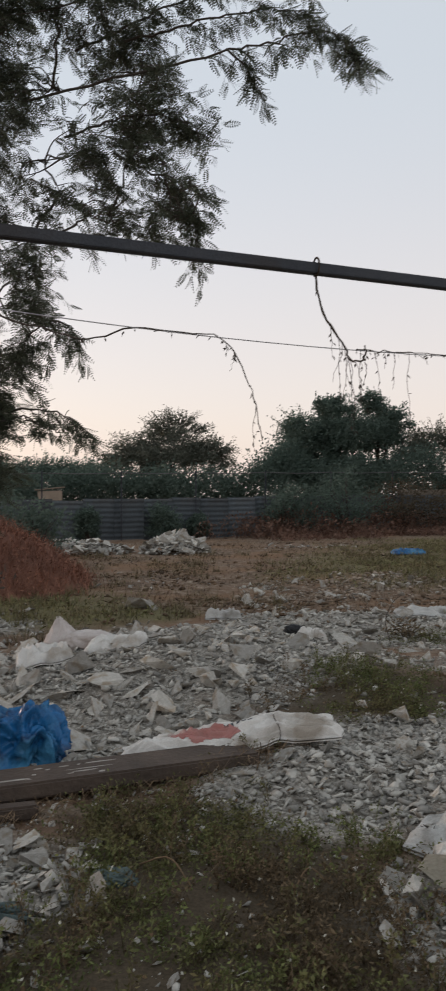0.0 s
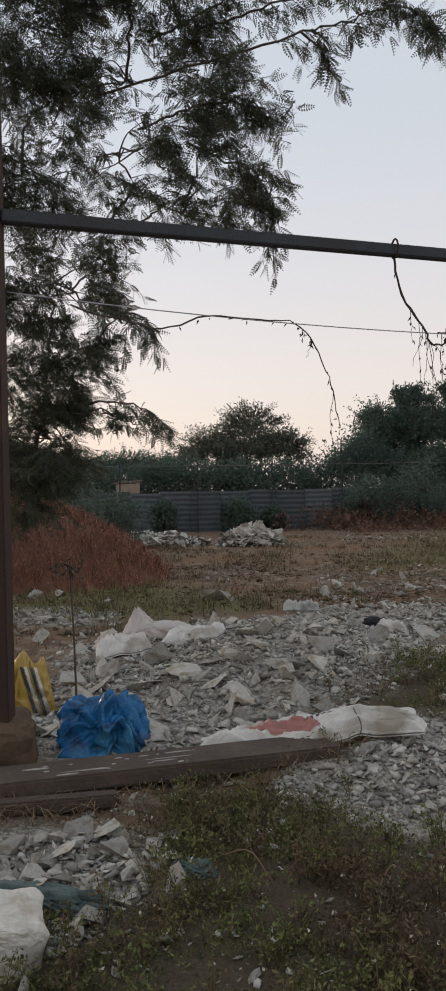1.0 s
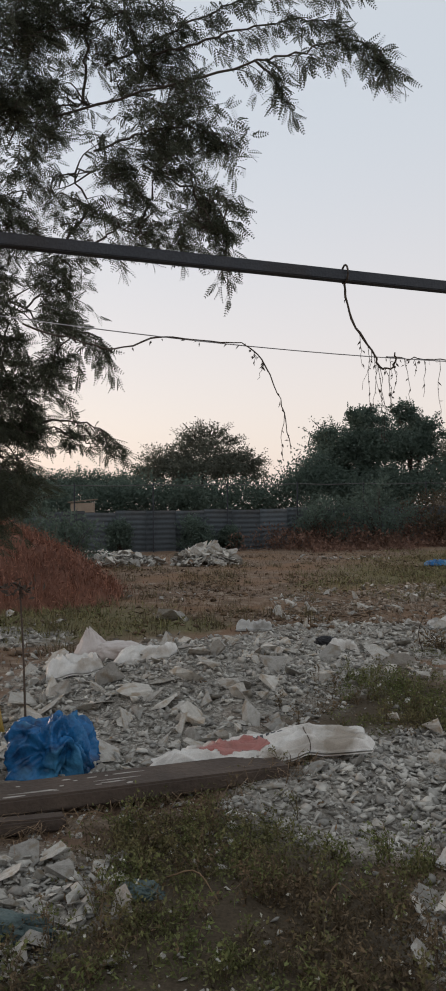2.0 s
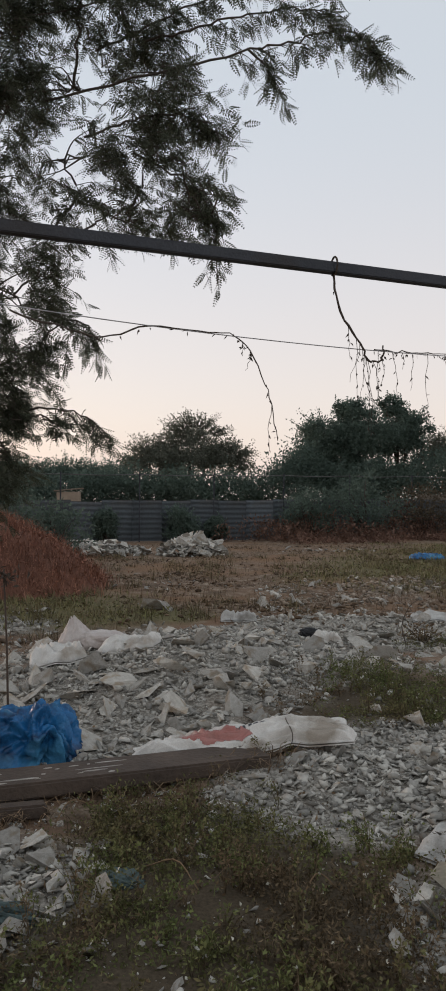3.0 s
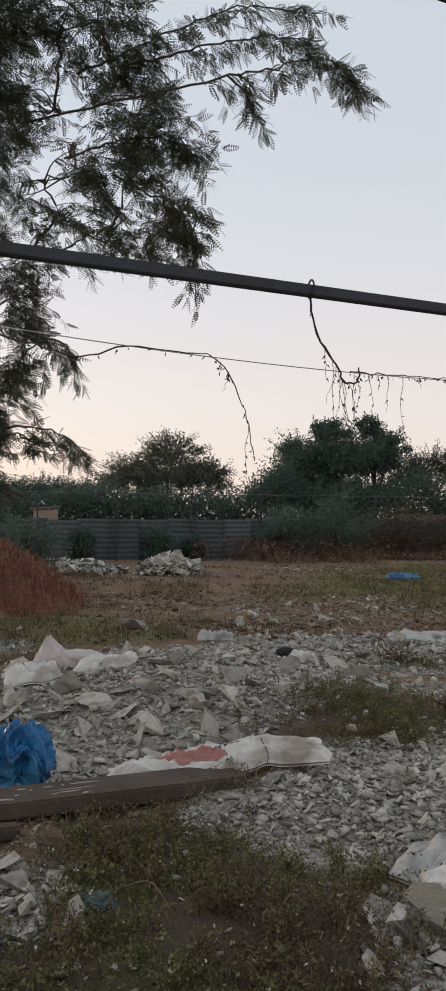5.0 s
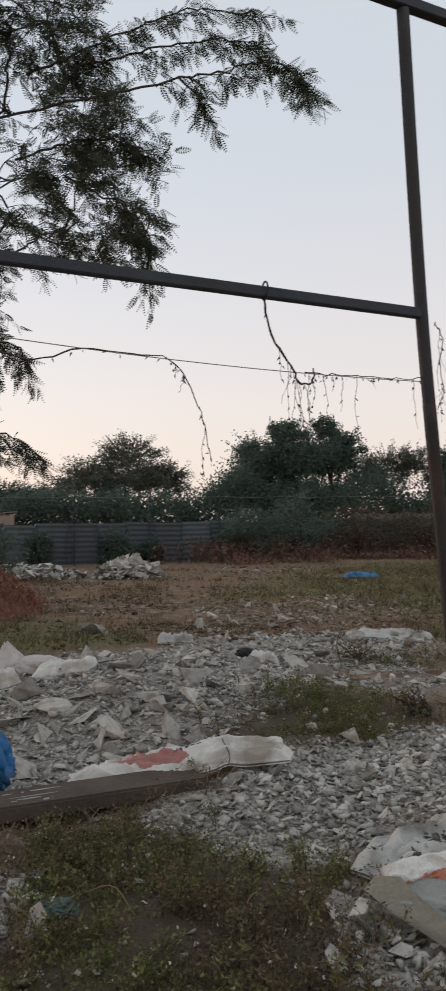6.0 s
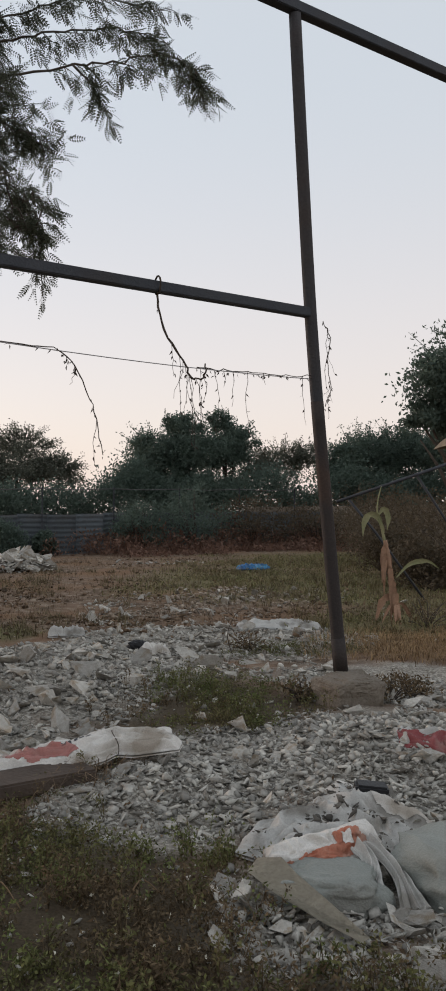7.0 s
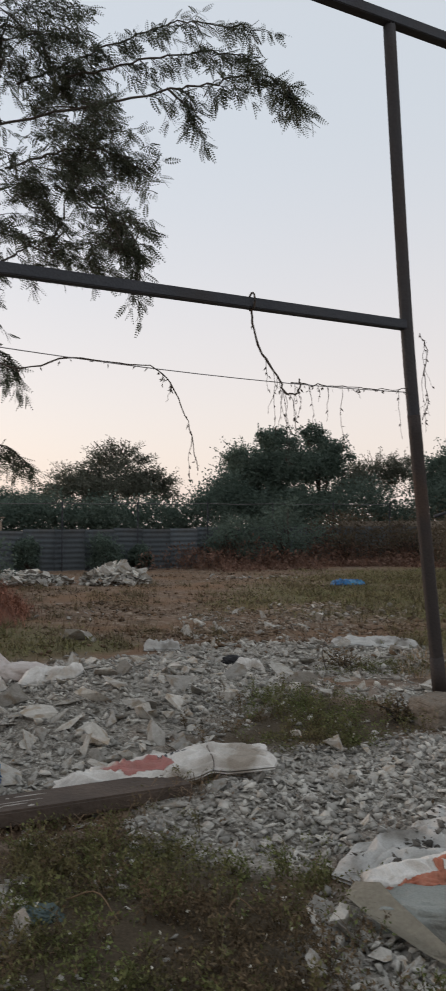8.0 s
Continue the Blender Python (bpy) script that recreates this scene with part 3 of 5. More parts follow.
def shrub(x, y, w, h, seed, material, label, leaf=0.1, clumps=26, per=55):
    g = np.random.default_rng(seed)
    bush = thing("shrub", on_ground(x, y), label, "shrub", "shrubs on the waste ground")
    stems, pts = [], []
    for _ in range(clumps):
        a = g.uniform(0, 2 * np.pi)
        r = math.sqrt(g.random()) * w / 2
        e = np.array([r * math.cos(a), r * math.sin(a), h * g.uniform(0.25, 1.0) * (1 - 0.35 * (2 * r / w) ** 2)])
        stems.append(tube(spline([(0.1 * e[0], 0.1 * e[1], -0.03), e * np.array([0.5, 0.5, 0.6]), e], 4), 0.018 * h, 0.005, 4))
        pts.append(e + g.normal(size=(per, 3)) * np.array([w, w, h * 0.8]) * 0.11)
    piece("branchwork", mesh_np("branchwork", *joined(stems)), M_BARK, bush)
    p = np.concatenate(pts)
    p[:, 2] = np.abs(p[:, 2])
    piece("foliage", mesh_np("foliage", *leaves(p, leaf, leaf * 0.5, 0.3, g)), material, bush)
    return bush


for x, y, w, h, s in ((-4.7, 31.0, 0.8, 1.3, 1), (-1.9, 31.9, 1.3, 1.35, 2), (-0.6, 32.3, 0.7, 0.9, 3), (3.0, 33.2, 2.0, 2.0, 5),
                      (5.4, 34.0, 3.0, 2.6, 6), (8.0, 35.0, 3.0, 2.4, 7), (10.8, 34.5, 3.2, 2.3, 8), (12.8, 31.0, 3.0, 2.4, 9)):
    shrub(x, y, w, h, 40 + s, M_FAR if x < 7 else M_SCRUB, "dark leafy shrub against the sheet fence", 0.12, 34, 90)
for x, y, w, h, s in ((9.2, 22.0, 2.6, 2.2, 1), (7.6, 19.0, 1.5, 1.3, 2), (8.3, 16.4, 2.2, 2.0, 3), (6.9, 15.2, 1.3, 1.0, 4), (10.5, 26, 3.0, 2.6, 5)):
    shrub(x, y, w, h, 60 + s, M_SCRUB, "dull olive-brown shrub among dry grass by the hut", 0.085, 40, 110)

for x, y, w, h, s in ((2.5, 6.55, 0.45, 0.22, 1), (2.75, 6.75, 0.4, 0.2, 2), (1.85, 6.75, 0.35, 0.2, 3), (2.0, 9.3, 0.5, 0.25, 4), (-2.0, 5.6, 0.3, 0.25, 6), (4.6, 10.4, 0.8, 0.4, 7)):
    shrub(x, y, w, h, 80 + s, M_DRYWEED, "small dry brown weed among rubble", 0.035, 22, 16)

shrub(-6.4, 20.5, 3.2, 2.7, 95, M_FAR, "large dark shrub behind the brush heap", 0.13, 70, 80)
shrub(-4.6, 21.5, 1.6, 1.5, 96, M_FAR, "dark shrub behind the brush heap", 0.13, 30, 60)

# ---- pale shed beyond the fence ----
shed = thing("shed", (-7.7, 39.6, 0), "small pale shed glimpsed beyond the fence", "shed", "", 8)
bm = bmesh.new()
bmesh.ops.create_cube(bm, size=1.0)
bmesh.ops.scale(bm, vec=(1.1, 0.9, 2.0), verts=bm.verts)
bmesh.ops.translate(bm, vec=(0, 0, 1.0), verts=bm.verts)
bmesh.ops.bevel(bm, geom=list(bm.edges), offset=0.02, segments=2, affect='EDGES')
part("wall", bm, M_CHIP, shed)
box_bar("roof", (-0.68, 0, 2.04), (0.68, 0, 2.16), 1.1, 0.05, M_CHIP, shed, "pale sloping sheet roof", seg=2)

# ---- small hut ----
hut = thing("hut", (14.05, 23.4, 0), "small plastered hut with weathered thatch roof", "hut", "", 2)
bm = bmesh.new()
bmesh.ops.create_cube(bm, size=1.0)
bmesh.ops.scale(bm, vec=(3.6, 3.2, 3.6), verts=bm.verts)
bmesh.ops.translate(bm, vec=(0, 0, 1.8), verts=bm.verts)
bmesh.ops.bevel(bm, geom=list(bm.edges), offset=0.03, segments=2, affect='EDGES')
part("wall", bm, M_WALL, hut)
bm = bmesh.new()
corners = [bm.verts.new(c) for c in ((-2.2, -2.0, 3.55), (2.2, -2.0, 3.55), (2.2, 2.0, 3.55), (-2.2, 2.0, 3.55), (-1.2, 0, 4.75), (1.2, 0, 4.75))]
for f in ((0, 1, 5, 4), (2, 3, 4, 5), (1, 2, 5), (3, 0, 4), (3, 2, 1, 0)):
    bm.faces.new([corners[i] for i in f])
bmesh.ops.subdivide_edges(bm, edges=list(bm.edges), cuts=6, use_grid_fill=True)
for v in bm.verts:
    v.co += Vector((0, 0, 0.08 * noise.noise(v.co * 3)))
part("roof", bm, M_ROOF, hut)
window = box_bar("window", (-0.9, -1.605, 1.9), (-0.1, -1.605, 1.9), 0.06, 0.9, M_BLACK, hut, "dark shuttered window", seg=1)
for a, c, w in (((-0.95, -1.65, 2.38), (-0.05, -1.65, 2.38), 0.06), ((-0.95, -1.65, 1.42), (-0.05, -1.65, 1.42), 0.06), ((-0.95, -1.65, 1.45), (-0.95, -1.65, 2.35), 0.06), ((-0.05, -1.65, 1.45), (-0.05, -1.65, 2.35), 0.06)):
    box_bar("window_frame", a, c, w, w, M_WOOD, window, seg=1)

# ---- near tree with feathery leaves ----
near_tree = thing("feathery_tree", (-4.6, 9.4, 0), "large dark tree with drooping feathery compound leaves", "tree")
off = np.array([-4.6, 9.4, 0.0])
g = np.random.default_rng(31)
trunk = spline([(0, 0, -0.2), (0.15, -0.1, 1.6), (0.35, -0.2, 3.4), (0.3, -0.1, 5.2), (0.5, 0, 7.2)], 14)
tv, tf = tube(trunk, 0.2, 0.09, 10, 0.05)
piece("trunk", smooth(mesh_np("trunk", tv, tf)), M_BARK, near_tree)

UPPER_MASSES = (  # x, z, half width, half height, fullness of each mass of leaves over the rail
    (-2.55, 6.25, 0.75, 0.70, 1.58), (-1.44, 6.42, 0.80, 0.52, 1.32), (-0.87, 5.90, 0.42, 0.45, 1.06), (-0.59, 5.31, 0.38, 0.40, 1.01),
    (-0.29, 5.10, 0.34, 0.20, 0.62), (-0.84, 4.83, 0.50, 0.34, 1.12), (-0.34, 4.58, 0.27, 0.22, 0.95), (-0.44, 4.22, 0.38, 0.17, 0.84),
    (-2.43, 5.44, 0.50, 0.42, 1.27), (-1.69, 4.89, 0.60, 0.40, 0.99), (-2.49, 4.59, 0.53, 0.42, 1.50), (-1.81, 4.12, 0.60, 0.20, 0.66), (-1.20, 4.30, 0.45, 0.24, 0.73), (-1.67, 5.6, 0.30, 0.30, 0.79))
LOWER_MASSES = (  # the same below the rail and out to the other side of the trunk
    (-2.40, 3.62, 0.62, 0.50, 1.25), (-1.86, 3.74, 0.26, 0.32, 0.90), (-1.72, 3.22, 0.22, 0.26, 0.60), (-2.45, 2.83, 0.48, 0.50, 1.20),
    (-2.04, 2.89, 0.26, 0.34, 0.60), (-1.75, 2.30, 0.28, 0.11, 0.45), (-2.50, 2.10, 0.42, 0.45, 1.80), (-2.20, 2.42, 0.22, 0.30, 0.75),
    (-2.62, 1.70, 0.42, 0.40, 1.80), (-3.40, 6.2, 0.7, 0.8, 0.54), (-3.40, 4.6, 0.7, 0.8, 0.54), (-3.40, 3.0, 0.7, 0.9, 0.54), (-4.80, 5.6, 1.0, 1.1, 0.30), (-5.90, 4.4, 0.9, 0.9, 0.30))
LONG_BOUGHS = (  # open sprays that reach out into the sky
    ((-1.9, 8.5, 5.45), (-0.30, 8.3, 5.73), (0.50, 8.2, 5.86), (0.95, 8.2, 5.96), (1.24, 8.2, 5.86), (1.36, 8.2, 5.70)),
    ((-1.0, 8.4, 4.9), (-0.45, 8.4, 4.62), (-0.22, 8.3, 4.3), (-0.2, 8.3, 3.8)),
    ((-2.1, 8.5, 2.42), (-1.75, 8.4, 2.42), (-1.45, 8.4, 2.34), (-1.28, 8.4, 2.2)),
    ((-1.7, 8.4, 3.3), (-1.5, 8.4, 3.25), (-1.36, 8.4, 3.08)),
    ((-1.4, 8.6, 6.0), (-0.6, 8.4, 6.25), (0.15, 8.3, 6.5), (1.0, 8.2, 6.42)),
    ((-0.9, 8.4, 5.98), (-0.2, 8.3, 6.1), (0.5, 8.3, 6.24), (0.95, 8.2, 6.12)),
    ((0.1, 8.25, 5.82), (0.25, 8.25, 5.66), (0.38, 8.25, 5.48)),
    ((-1.5, 8.5, 5.1), (-0.75, 8.4, 5.28), (-0.12, 8.4, 5.12)))

PAIRS = 7
tmpl_v, tmpl_f = [], []
for i in range(PAIRS):
    x = 0.12 + 0.88 * i / (PAIRS - 1)
    ll = 0.23 * math.sin(math.pi * (0.25 + 0.62 * i / (PAIRS - 1)))
    for s in (-1, 1):
        b, z = len(tmpl_v), -0.28 * x * x
        tmpl_v += [(x, 0, z), (x + 0.078, s * ll * 0.5, z + 0.01), (x + 0.082, s * ll, z - 0.02), (x - 0.020, s * ll * 0.6, z - 0.015)]
        tmpl_f.append((b, b + 1, b + 2, b + 3))
b = len(tmpl_v)
tmpl_v += [(0, -0.008, 0), (0, 0.008, 0), (1, 0.006, -0.28), (1, -0.006, -0.28)]
tmpl_f.append((b, b + 1, b + 2, b + 3))
tmpl_v, tmpl_f = np.array(tmpl_v), np.array(tmpl_f)
frond_o, frond_d, frond_l, wood = [], [], [], []


def spray(a, d, length, droop=0.3):
    """A drooping twig with feathery leaves set by turns on both sides of it."""
    e = a + d * length + np.array([0, 0, -droop * length])
    line = spline([a, (a + e) / 2 + np.array([0, 0, 0.08 * length]), e], 6)
    wood.append(tube(line[::2], 0.005, 0.002, 4))
    out = unit(np.cross(d, np.array([0, 0, 1.0]) + 0.5 * g.normal(size=3))[None])[0]
    n = max(4, int(length / 0.034))
    for k in range(n):
        u = 5 * (k + 0.9) / (n + 0.4)
        i = min(4, int(u))
        frond_o.append(line[i] + (line[i + 1] - line[i]) * (u - i))
        frond_d.append(d * 0.55 + out * (0.75 if k % 2 else -0.75) + g.normal(size=3) * 0.28 + np.array([0, 0, -0.62]))
        frond_l.append(g.uniform(0.10, 0.18) * (1.08 - 0.05 * u))
    for k in range(2):
        frond_o.append(line[-1]), frond_d.append(d + g.normal(size=3) * 0.3 + np.array([0, 0, -0.5])), frond_l.append(g.uniform(0.10, 0.16))


grown = [p + off for p in trunk[3:]]  # where a new bough may fork off


def mass(x, z, rx, rz, full):
    """A bough with its branchlets, and twigs of leaves filling an oval, gathered in clumps with sky between."""
    c = np.array([x, 8.45 + 0.2 * g.normal(), z])
    known = np.array(grown)
    away = np.linalg.norm((known - c) * np.array([1, 1, 0.8]), axis=1) + 3.0 * np.maximum(0, known[:, 0] - c[0] + 0.15)
    a = known[away.argmin()]
    span = np.linalg.norm(c - a)
    bow = np.array([0.10 * g.normal(), 0.2 * g.normal(), 0.16 + 0.10 * g.normal()]) * span
    line = spline([a, a * 0.6 + c * 0.4 + bow, c, c + np.array([0.6 * rx, -0.1, -0.25 * rz])], 16)
    line[2:-1] += g.normal(size=(13, 3)) * 0.02
    grown.extend(line[4:14])
    piece("limb", smooth(mesh_np("limb", *tube(line - off, 0.008 + 0.010 * span, 0.004, 6, 0.05))), M_BARK, near_tree)
    for _ in range(6):
        b = line[g.integers(9, 15)]
        e = c + np.array([rx, 0.35, rz]) * g.uniform(-0.85, 0.85, 3)
        wood.append(tube(spline([b, (b + e) / 2 + g.normal(size=3) * 0.05 + np.array([0, 0, 0.05]), e], 7), 0.010, 0.003, 5))
    for _ in range(int(560 * rx * rz * full) + 10):
        r, q = math.sqrt(g.random()), g.uniform(0, 6.283)
        p = c + np.array([rx * r * math.cos(q), 0.32 * g.normal(), rz * r * math.sin(q)])
        if noise.noise((p[0] * 3.1, 0.4 * p[1], p[2] * 3.1)) + 0.5 * noise.noise((p[0] * 7.5, p[1], p[2] * 7.5)) < -0.16 + 0.22 * (1 - min(1.0, full)):
            continue
        out = np.array([0.55, -0.15, 0.05]) + g.normal(size=3) * np.array([0.7, 0.6, 0.45]) + 0.4 * (p - c) / max(rx, rz)
        d = unit(out[None])[0]
        spray(p - d * 0.12, d, g.uniform(0.12, 0.30))


for m in sorted(UPPER_MASSES + LOWER_MASSES):
    mass(*m)
for pts in LONG_BOUGHS:
    count = int(10 * np.linalg.norm(np.diff(np.array(pts), axis=0), axis=1).sum()) + 5
    line = spline(pts, count)
    line[1:-1] += g.normal(size=(count - 2, 3)) * 0.012
    piece("limb", smooth(mesh_np("limb", *tube(line - off, 0.013, 0.004, 6, 0.05))), M_BARK, near_tree)
    for i in range(count // 4, count - 1):
        t = unit((line[i + 1] - line[i])[None])[0]
        for _ in range(2):
            d = unit((t * 0.8 + g.normal(size=3) * 0.45 + np.array([0, 0, -0.25]))[None])[0]
            spray(line[i], d, g.uniform(0.10, 0.24), 0.45)
    spray(line[-1], unit((line[-1] - line[-2])[None])[0], 0.16, 0.6)

o, d, l = np.array(frond_o) - off, unit(np.array(frond_d)), np.array(frond_l)[:, None, None]
s = unit(np.cross(d, np.array([0, 0, 0.4]) + g.normal(size=d.shape)))
n = np.cross(s, d)
fv = (o[:, None] + l * (tmpl_v[None, :, 0:1] * d[:, None] + tmpl_v[None, :, 1:2] * s[:, None] + tmpl_v[None, :, 2:3] * n[:, None])).reshape(-1, 3)
ff = (tmpl_f[None] + (np.arange(len(o)) * len(tmpl_v))[:, None, None]).reshape(-1, 4)
piece("crown", mesh_np("crown", fv, ff), M_LEAF, near_tree)
wv, wf = joined(wood)
piece("branchwork", mesh_np("branchwork", wv - off, wf), M_BARK, near_tree)

# ---- dry brush, grass and weeds ----


def scatter(g, count, box, keep):
    """Chance points (x, y) in a box, kept with the given likelihood."""
    x, y = g.uniform(box[0], box[1], count), g.uniform(box[2], box[3], count)
    k = np.array([keep(a, b) for a, b in zip(x, y)]) > g.random(count)
    return np.array([on_ground(a, b, -0.01) for a, b in zip(x[k], y[k])])


g = np.random.default_rng(51)


def heap_top(x, y):
    return max(0.0, 1.92 * (1 - ((x + 5.9) / 3.7) ** 2 - ((y - 15.0) / 2.2) ** 2))


mound = []
hx, hy = np.linspace(-9.8, -2.1, 60), np.linspace(12.7, 17.3, 40)
for y in hy:
    for x in hx:
        t = heap_top(x, y)
        mound.append((x, y, ground_at(x, y) - 0.06 + t * 0.85 + (0.30 * n2(x, y, 1.5) + 0.14 * n2(x, y, 4)) * min(1, t * 2)))
ai = np.arange(60 * 40).reshape(40, 60)
mf = np.stack([ai[:-1, :-1], ai[:-1, 1:], ai[1:, 1:], ai[1:, :-1]], axis=-1).reshape(-1, 4)
brush_heap = thing("brush_heap", (0, 0, 0), "heap of red-brown dry brush and dead stalks", "brush heap")
piece("earth", smooth(mesh_np("earth", mound, mf)), M_RUST, brush_heap)
pts = []
for _ in range(17000):
    x, y = g.uniform(-9.6, -2.0), g.uniform(12.6, 17.2)
    t = heap_top(x, y)
    if t > 0.02 or g.random() < 0.03:
        pts.append((x, y, ground_at(x, y) + t * 0.8))
bv, bf = joined([blades(np.array(pts), 0.30, 0.0045, 0.9, g), leaves(np.array(pts) + g.normal(size=(len(pts), 3)) * 0.06 + np.array([0, 0, 0.13]), 0.07, 0.02, -0.2, g)])
tagged(piece("brushwood", mesh_np("brushwood", bv, bf), M_RUST, brush_heap), "", "", "", "stuff")

p = scatter(g, 13500, (-2.5, 15.0, 26.5, 37.0), lambda x, y: min(1, max(0, 0.9 + 0.35 * min(0.0, x - 2.5) - abs(y - (31.8 + 0.25 * x)) / 3.8 + 1.3 * n2(x, y, 0.35) + 0.5 * n2(x, y, 1.3, 4.0))))
rise = np.array([(0.35 + 1.6 * max(0, 0.4 + n2(a, b, 0.5, 3.0))) * max(0.25, 1 - abs(b - (32.5 + 0.25 * a)) / 3.6) for a, b, _ in p])
q = np.repeat(p, 3, axis=0) + g.normal(size=(3 * len(p), 3)) * np.array([0.15, 0.15, 0.02])
q[:, 2] += np.repeat(rise, 3) * g.uniform(0.05, 1.0, 3 * len(p))
dry = joined([blades(p, rise * 1.1, 0.006, 0.9, g), leaves(q, 0.17, 0.07, 0.2, g)])
dry_brush = piece("dry_brush", mesh_np("dry_brush", *dry), M_BRUSH)
tagged(dry_brush, "belt of red-brown dry brush along the boundary", "brush", "", "stuff")

p = scatter(g, 46000, (-7, 9, 8.0, 30), lambda x, y: max(0.0, 0.55 + 0.9 * n2(x, y, 0.7, 2.0) + 0.4 * n2(x, y, 2.5, 5.0) + (0.6 if blob(x, y, 3.9, 9.2, 1.9, 1.3) > 0 else 0) - 1.0 * dust_at(x, y)) * (0.9 if y < 18 else 0.6))
straw = piece("dry_grass", mesh_np("dry_grass", *blades(p, 0.10, 0.004, 0.9, g)), M_STRAW)
tagged(straw, "short dry straw-coloured grass on bare earth", "grass", "", "stuff")
p = scatter(g, 17000, (2.3, 5.8, 7.6, 10.8), lambda x, y: max(0.0, 1.6 * blob(x, y, 4.0, 9.2, 1.7, 1.4) + 0.5 * n2(x, y, 1.5, 21.0) - 0.3 * dust_at(x, y)))
ochre = piece("ochre_grass", mesh_np("ochre_grass", *blades(p, 0.11, 0.003, 1.1, g)), M_GOLD)
tagged(ochre, "matted ochre dry grass beside the footing", "grass", "", "stuff")
p = scatter(g, 60000, (-6, 15, 9.0, 32), lambda x, y: max(0.0, green_at(x, y) * (0.8 + 0.9 * n2(x, y, 0.9, 8.0))))
verdure = piece("green_grass", mesh_np("green_grass", *joined([blades(p, 0.15, 0.005, 0.8, g), leaves(p + np.array([0, 0, 0.05]), 0.07, 0.025, 0.4, g)])), M_GRASS)
tagged(verdure, "patches of half-green grass on the waste ground", "grass", "", "stuff")

spots = scatter(g, 2600, (-6.5, 8.5, 9.3, 25), lambda x, y: max(0.0, 0.10 + 1.1 * n2(x, y, 0.6, 31.0) + 0.5 * green_at(x, y) - 0.9 * dust_at(x, y)))
p = np.repeat(spots, 22, axis=0) + g.normal(size=(22 * len(spots), 3)) * np.array([0.06, 0.06, 0.0])
tufts = piece("grass_tufts", mesh_np("grass_tufts", *blades(p, np.repeat(g.uniform(0.08, 0.24, len(spots)), 22), 0.004, 0.9, g)), M_TUFT)
tagged(tufts, "scattered olive-brown tufts of dry grass", "grass", "", "stuff")

def weed_cover(x, y):
    """How closely weeds stand: thick in some places, bare dark soil in others."""
    return max(0.0, weed_at(x, y) * (1.0 + 2.0 * n2(x, y, 1.5, 4.0) + 1.0 * n2(x, y, 4.5, 24.0)) * (1 - 0.8 * dust_at(x, y)) * (0.55 if y > 5.4 else 1.0))


p = scatter(g, 64000, (-1.9, 3.6, 2.2, 10.0), weed_cover)
hgt = np.array([0.012 + 0.10 * max(0, 0.3 + 1.3 * n2(a, b, 2.6, 6.0)) ** 1.3 for a, b, _ in p])
lp = np.repeat(p, 5, axis=0) + g.normal(size=(5 * len(p), 3)) * np.array([0.024, 0.024, 0.0])
lp[:, 2] += np.repeat(g.uniform(0, 1, len(p)) * hgt, 5) + g.uniform(0, 0.015, 5 * len(p))
brown = np.array([0.1 * (3.2 - b) + n2(a, b, 1.3, 12.0) + 0.6 * n2(a, b, 6.0, 13.0) for a, b, _ in p]) > 0.06
thin = g.random(len(p)) < 0.22

# leafy plants that stand out of the carpet, each a few stems with small leaves
stand = scatter(g, 7000, (-1.9, 3.6, 2.2, 10.0), weed_cover)
plant_leaf, plant_stem = {True: [], False: []}, []
for x, y, z in stand:
    dry = 0.1 * (3.2 - y) + n2(x, y, 1.3, 12.0) + 0.3 * g.normal() > 0.22
    tall, wide = g.uniform(0.05, 0.20), g.uniform(0.03, 0.09)
    for _ in range(g.integers(2, 5)):
        tip = np.array([x + wide * g.normal(), y + wide * g.normal(), z + tall * g.uniform(0.4, 1.0)])
        root = np.array([x, y, z])
        line = spline([root, (root + tip) / 2 + np.array([0, 0, 0.2 * tall]), tip], 5)
        plant_stem.append(tube(line, 0.0016, 0.0009, 4))
        k = g.integers(9, 19)
        plant_leaf[bool(dry)].append(line[g.integers(1, 5, k)] + g.normal(size=(k, 3)) * 0.011)
wv, wf = joined([leaves(lp[np.repeat(~brown, 5)], 0.018, 0.010, 0.5, g), leaves(np.concatenate(plant_leaf[False]), 0.021, 0.010, 0.35, g), blades(p[~brown & thin], hgt[~brown & thin] * 1.3 + 0.02, 0.0016, 0.9, g)])
weeds = piece("low_weeds", mesh_np("low_weeds", wv, wf), M_WEED)
tagged(weeds, "low green-brown creeping weeds over dark soil", "weeds", "", "stuff")
wv, wf = joined([leaves(lp[np.repeat(brown, 5)], 0.017, 0.008, 0.3, g), leaves(np.concatenate(plant_leaf[True]), 0.024, 0.009, 0.1, g), blades(p[brown & thin], hgt[brown & thin] * 1.5, 0.0018, 1.0, g), joined(plant_stem)])
withered = piece("withered_weeds", mesh_np("withered_weeds", wv, wf), M_DRYWEED)
tagged(withered, "patches of withered brown weeds among green ones", "weeds", "", "stuff")
lit = scatter(g, 5200, (-1.9, 2.6, 2.2, 8.0), lambda x, y: 0.5 * weed_at(x, y) + 0.25 * n2(x, y, 3.0, 44.0))
litter = piece("leaf_litter", mesh_np("leaf_litter", *leaves(lit + np.array([0, 0, 0.022]), 0.034, 0.013, 0.0, g)), M_STRAW)
tagged(litter, "fallen dry leaves and straw bits among the weeds", "litter", "", "stuff")
along = g.uniform(-2.2, 0.3, 900)
p2 = np.array([on_ground(x, 4.30 + 0.42 * (x + 2.2) - abs(g.normal()) * 0.14 - (0.28 if x < -0.95 else 0.02), 0.0) for x in along])
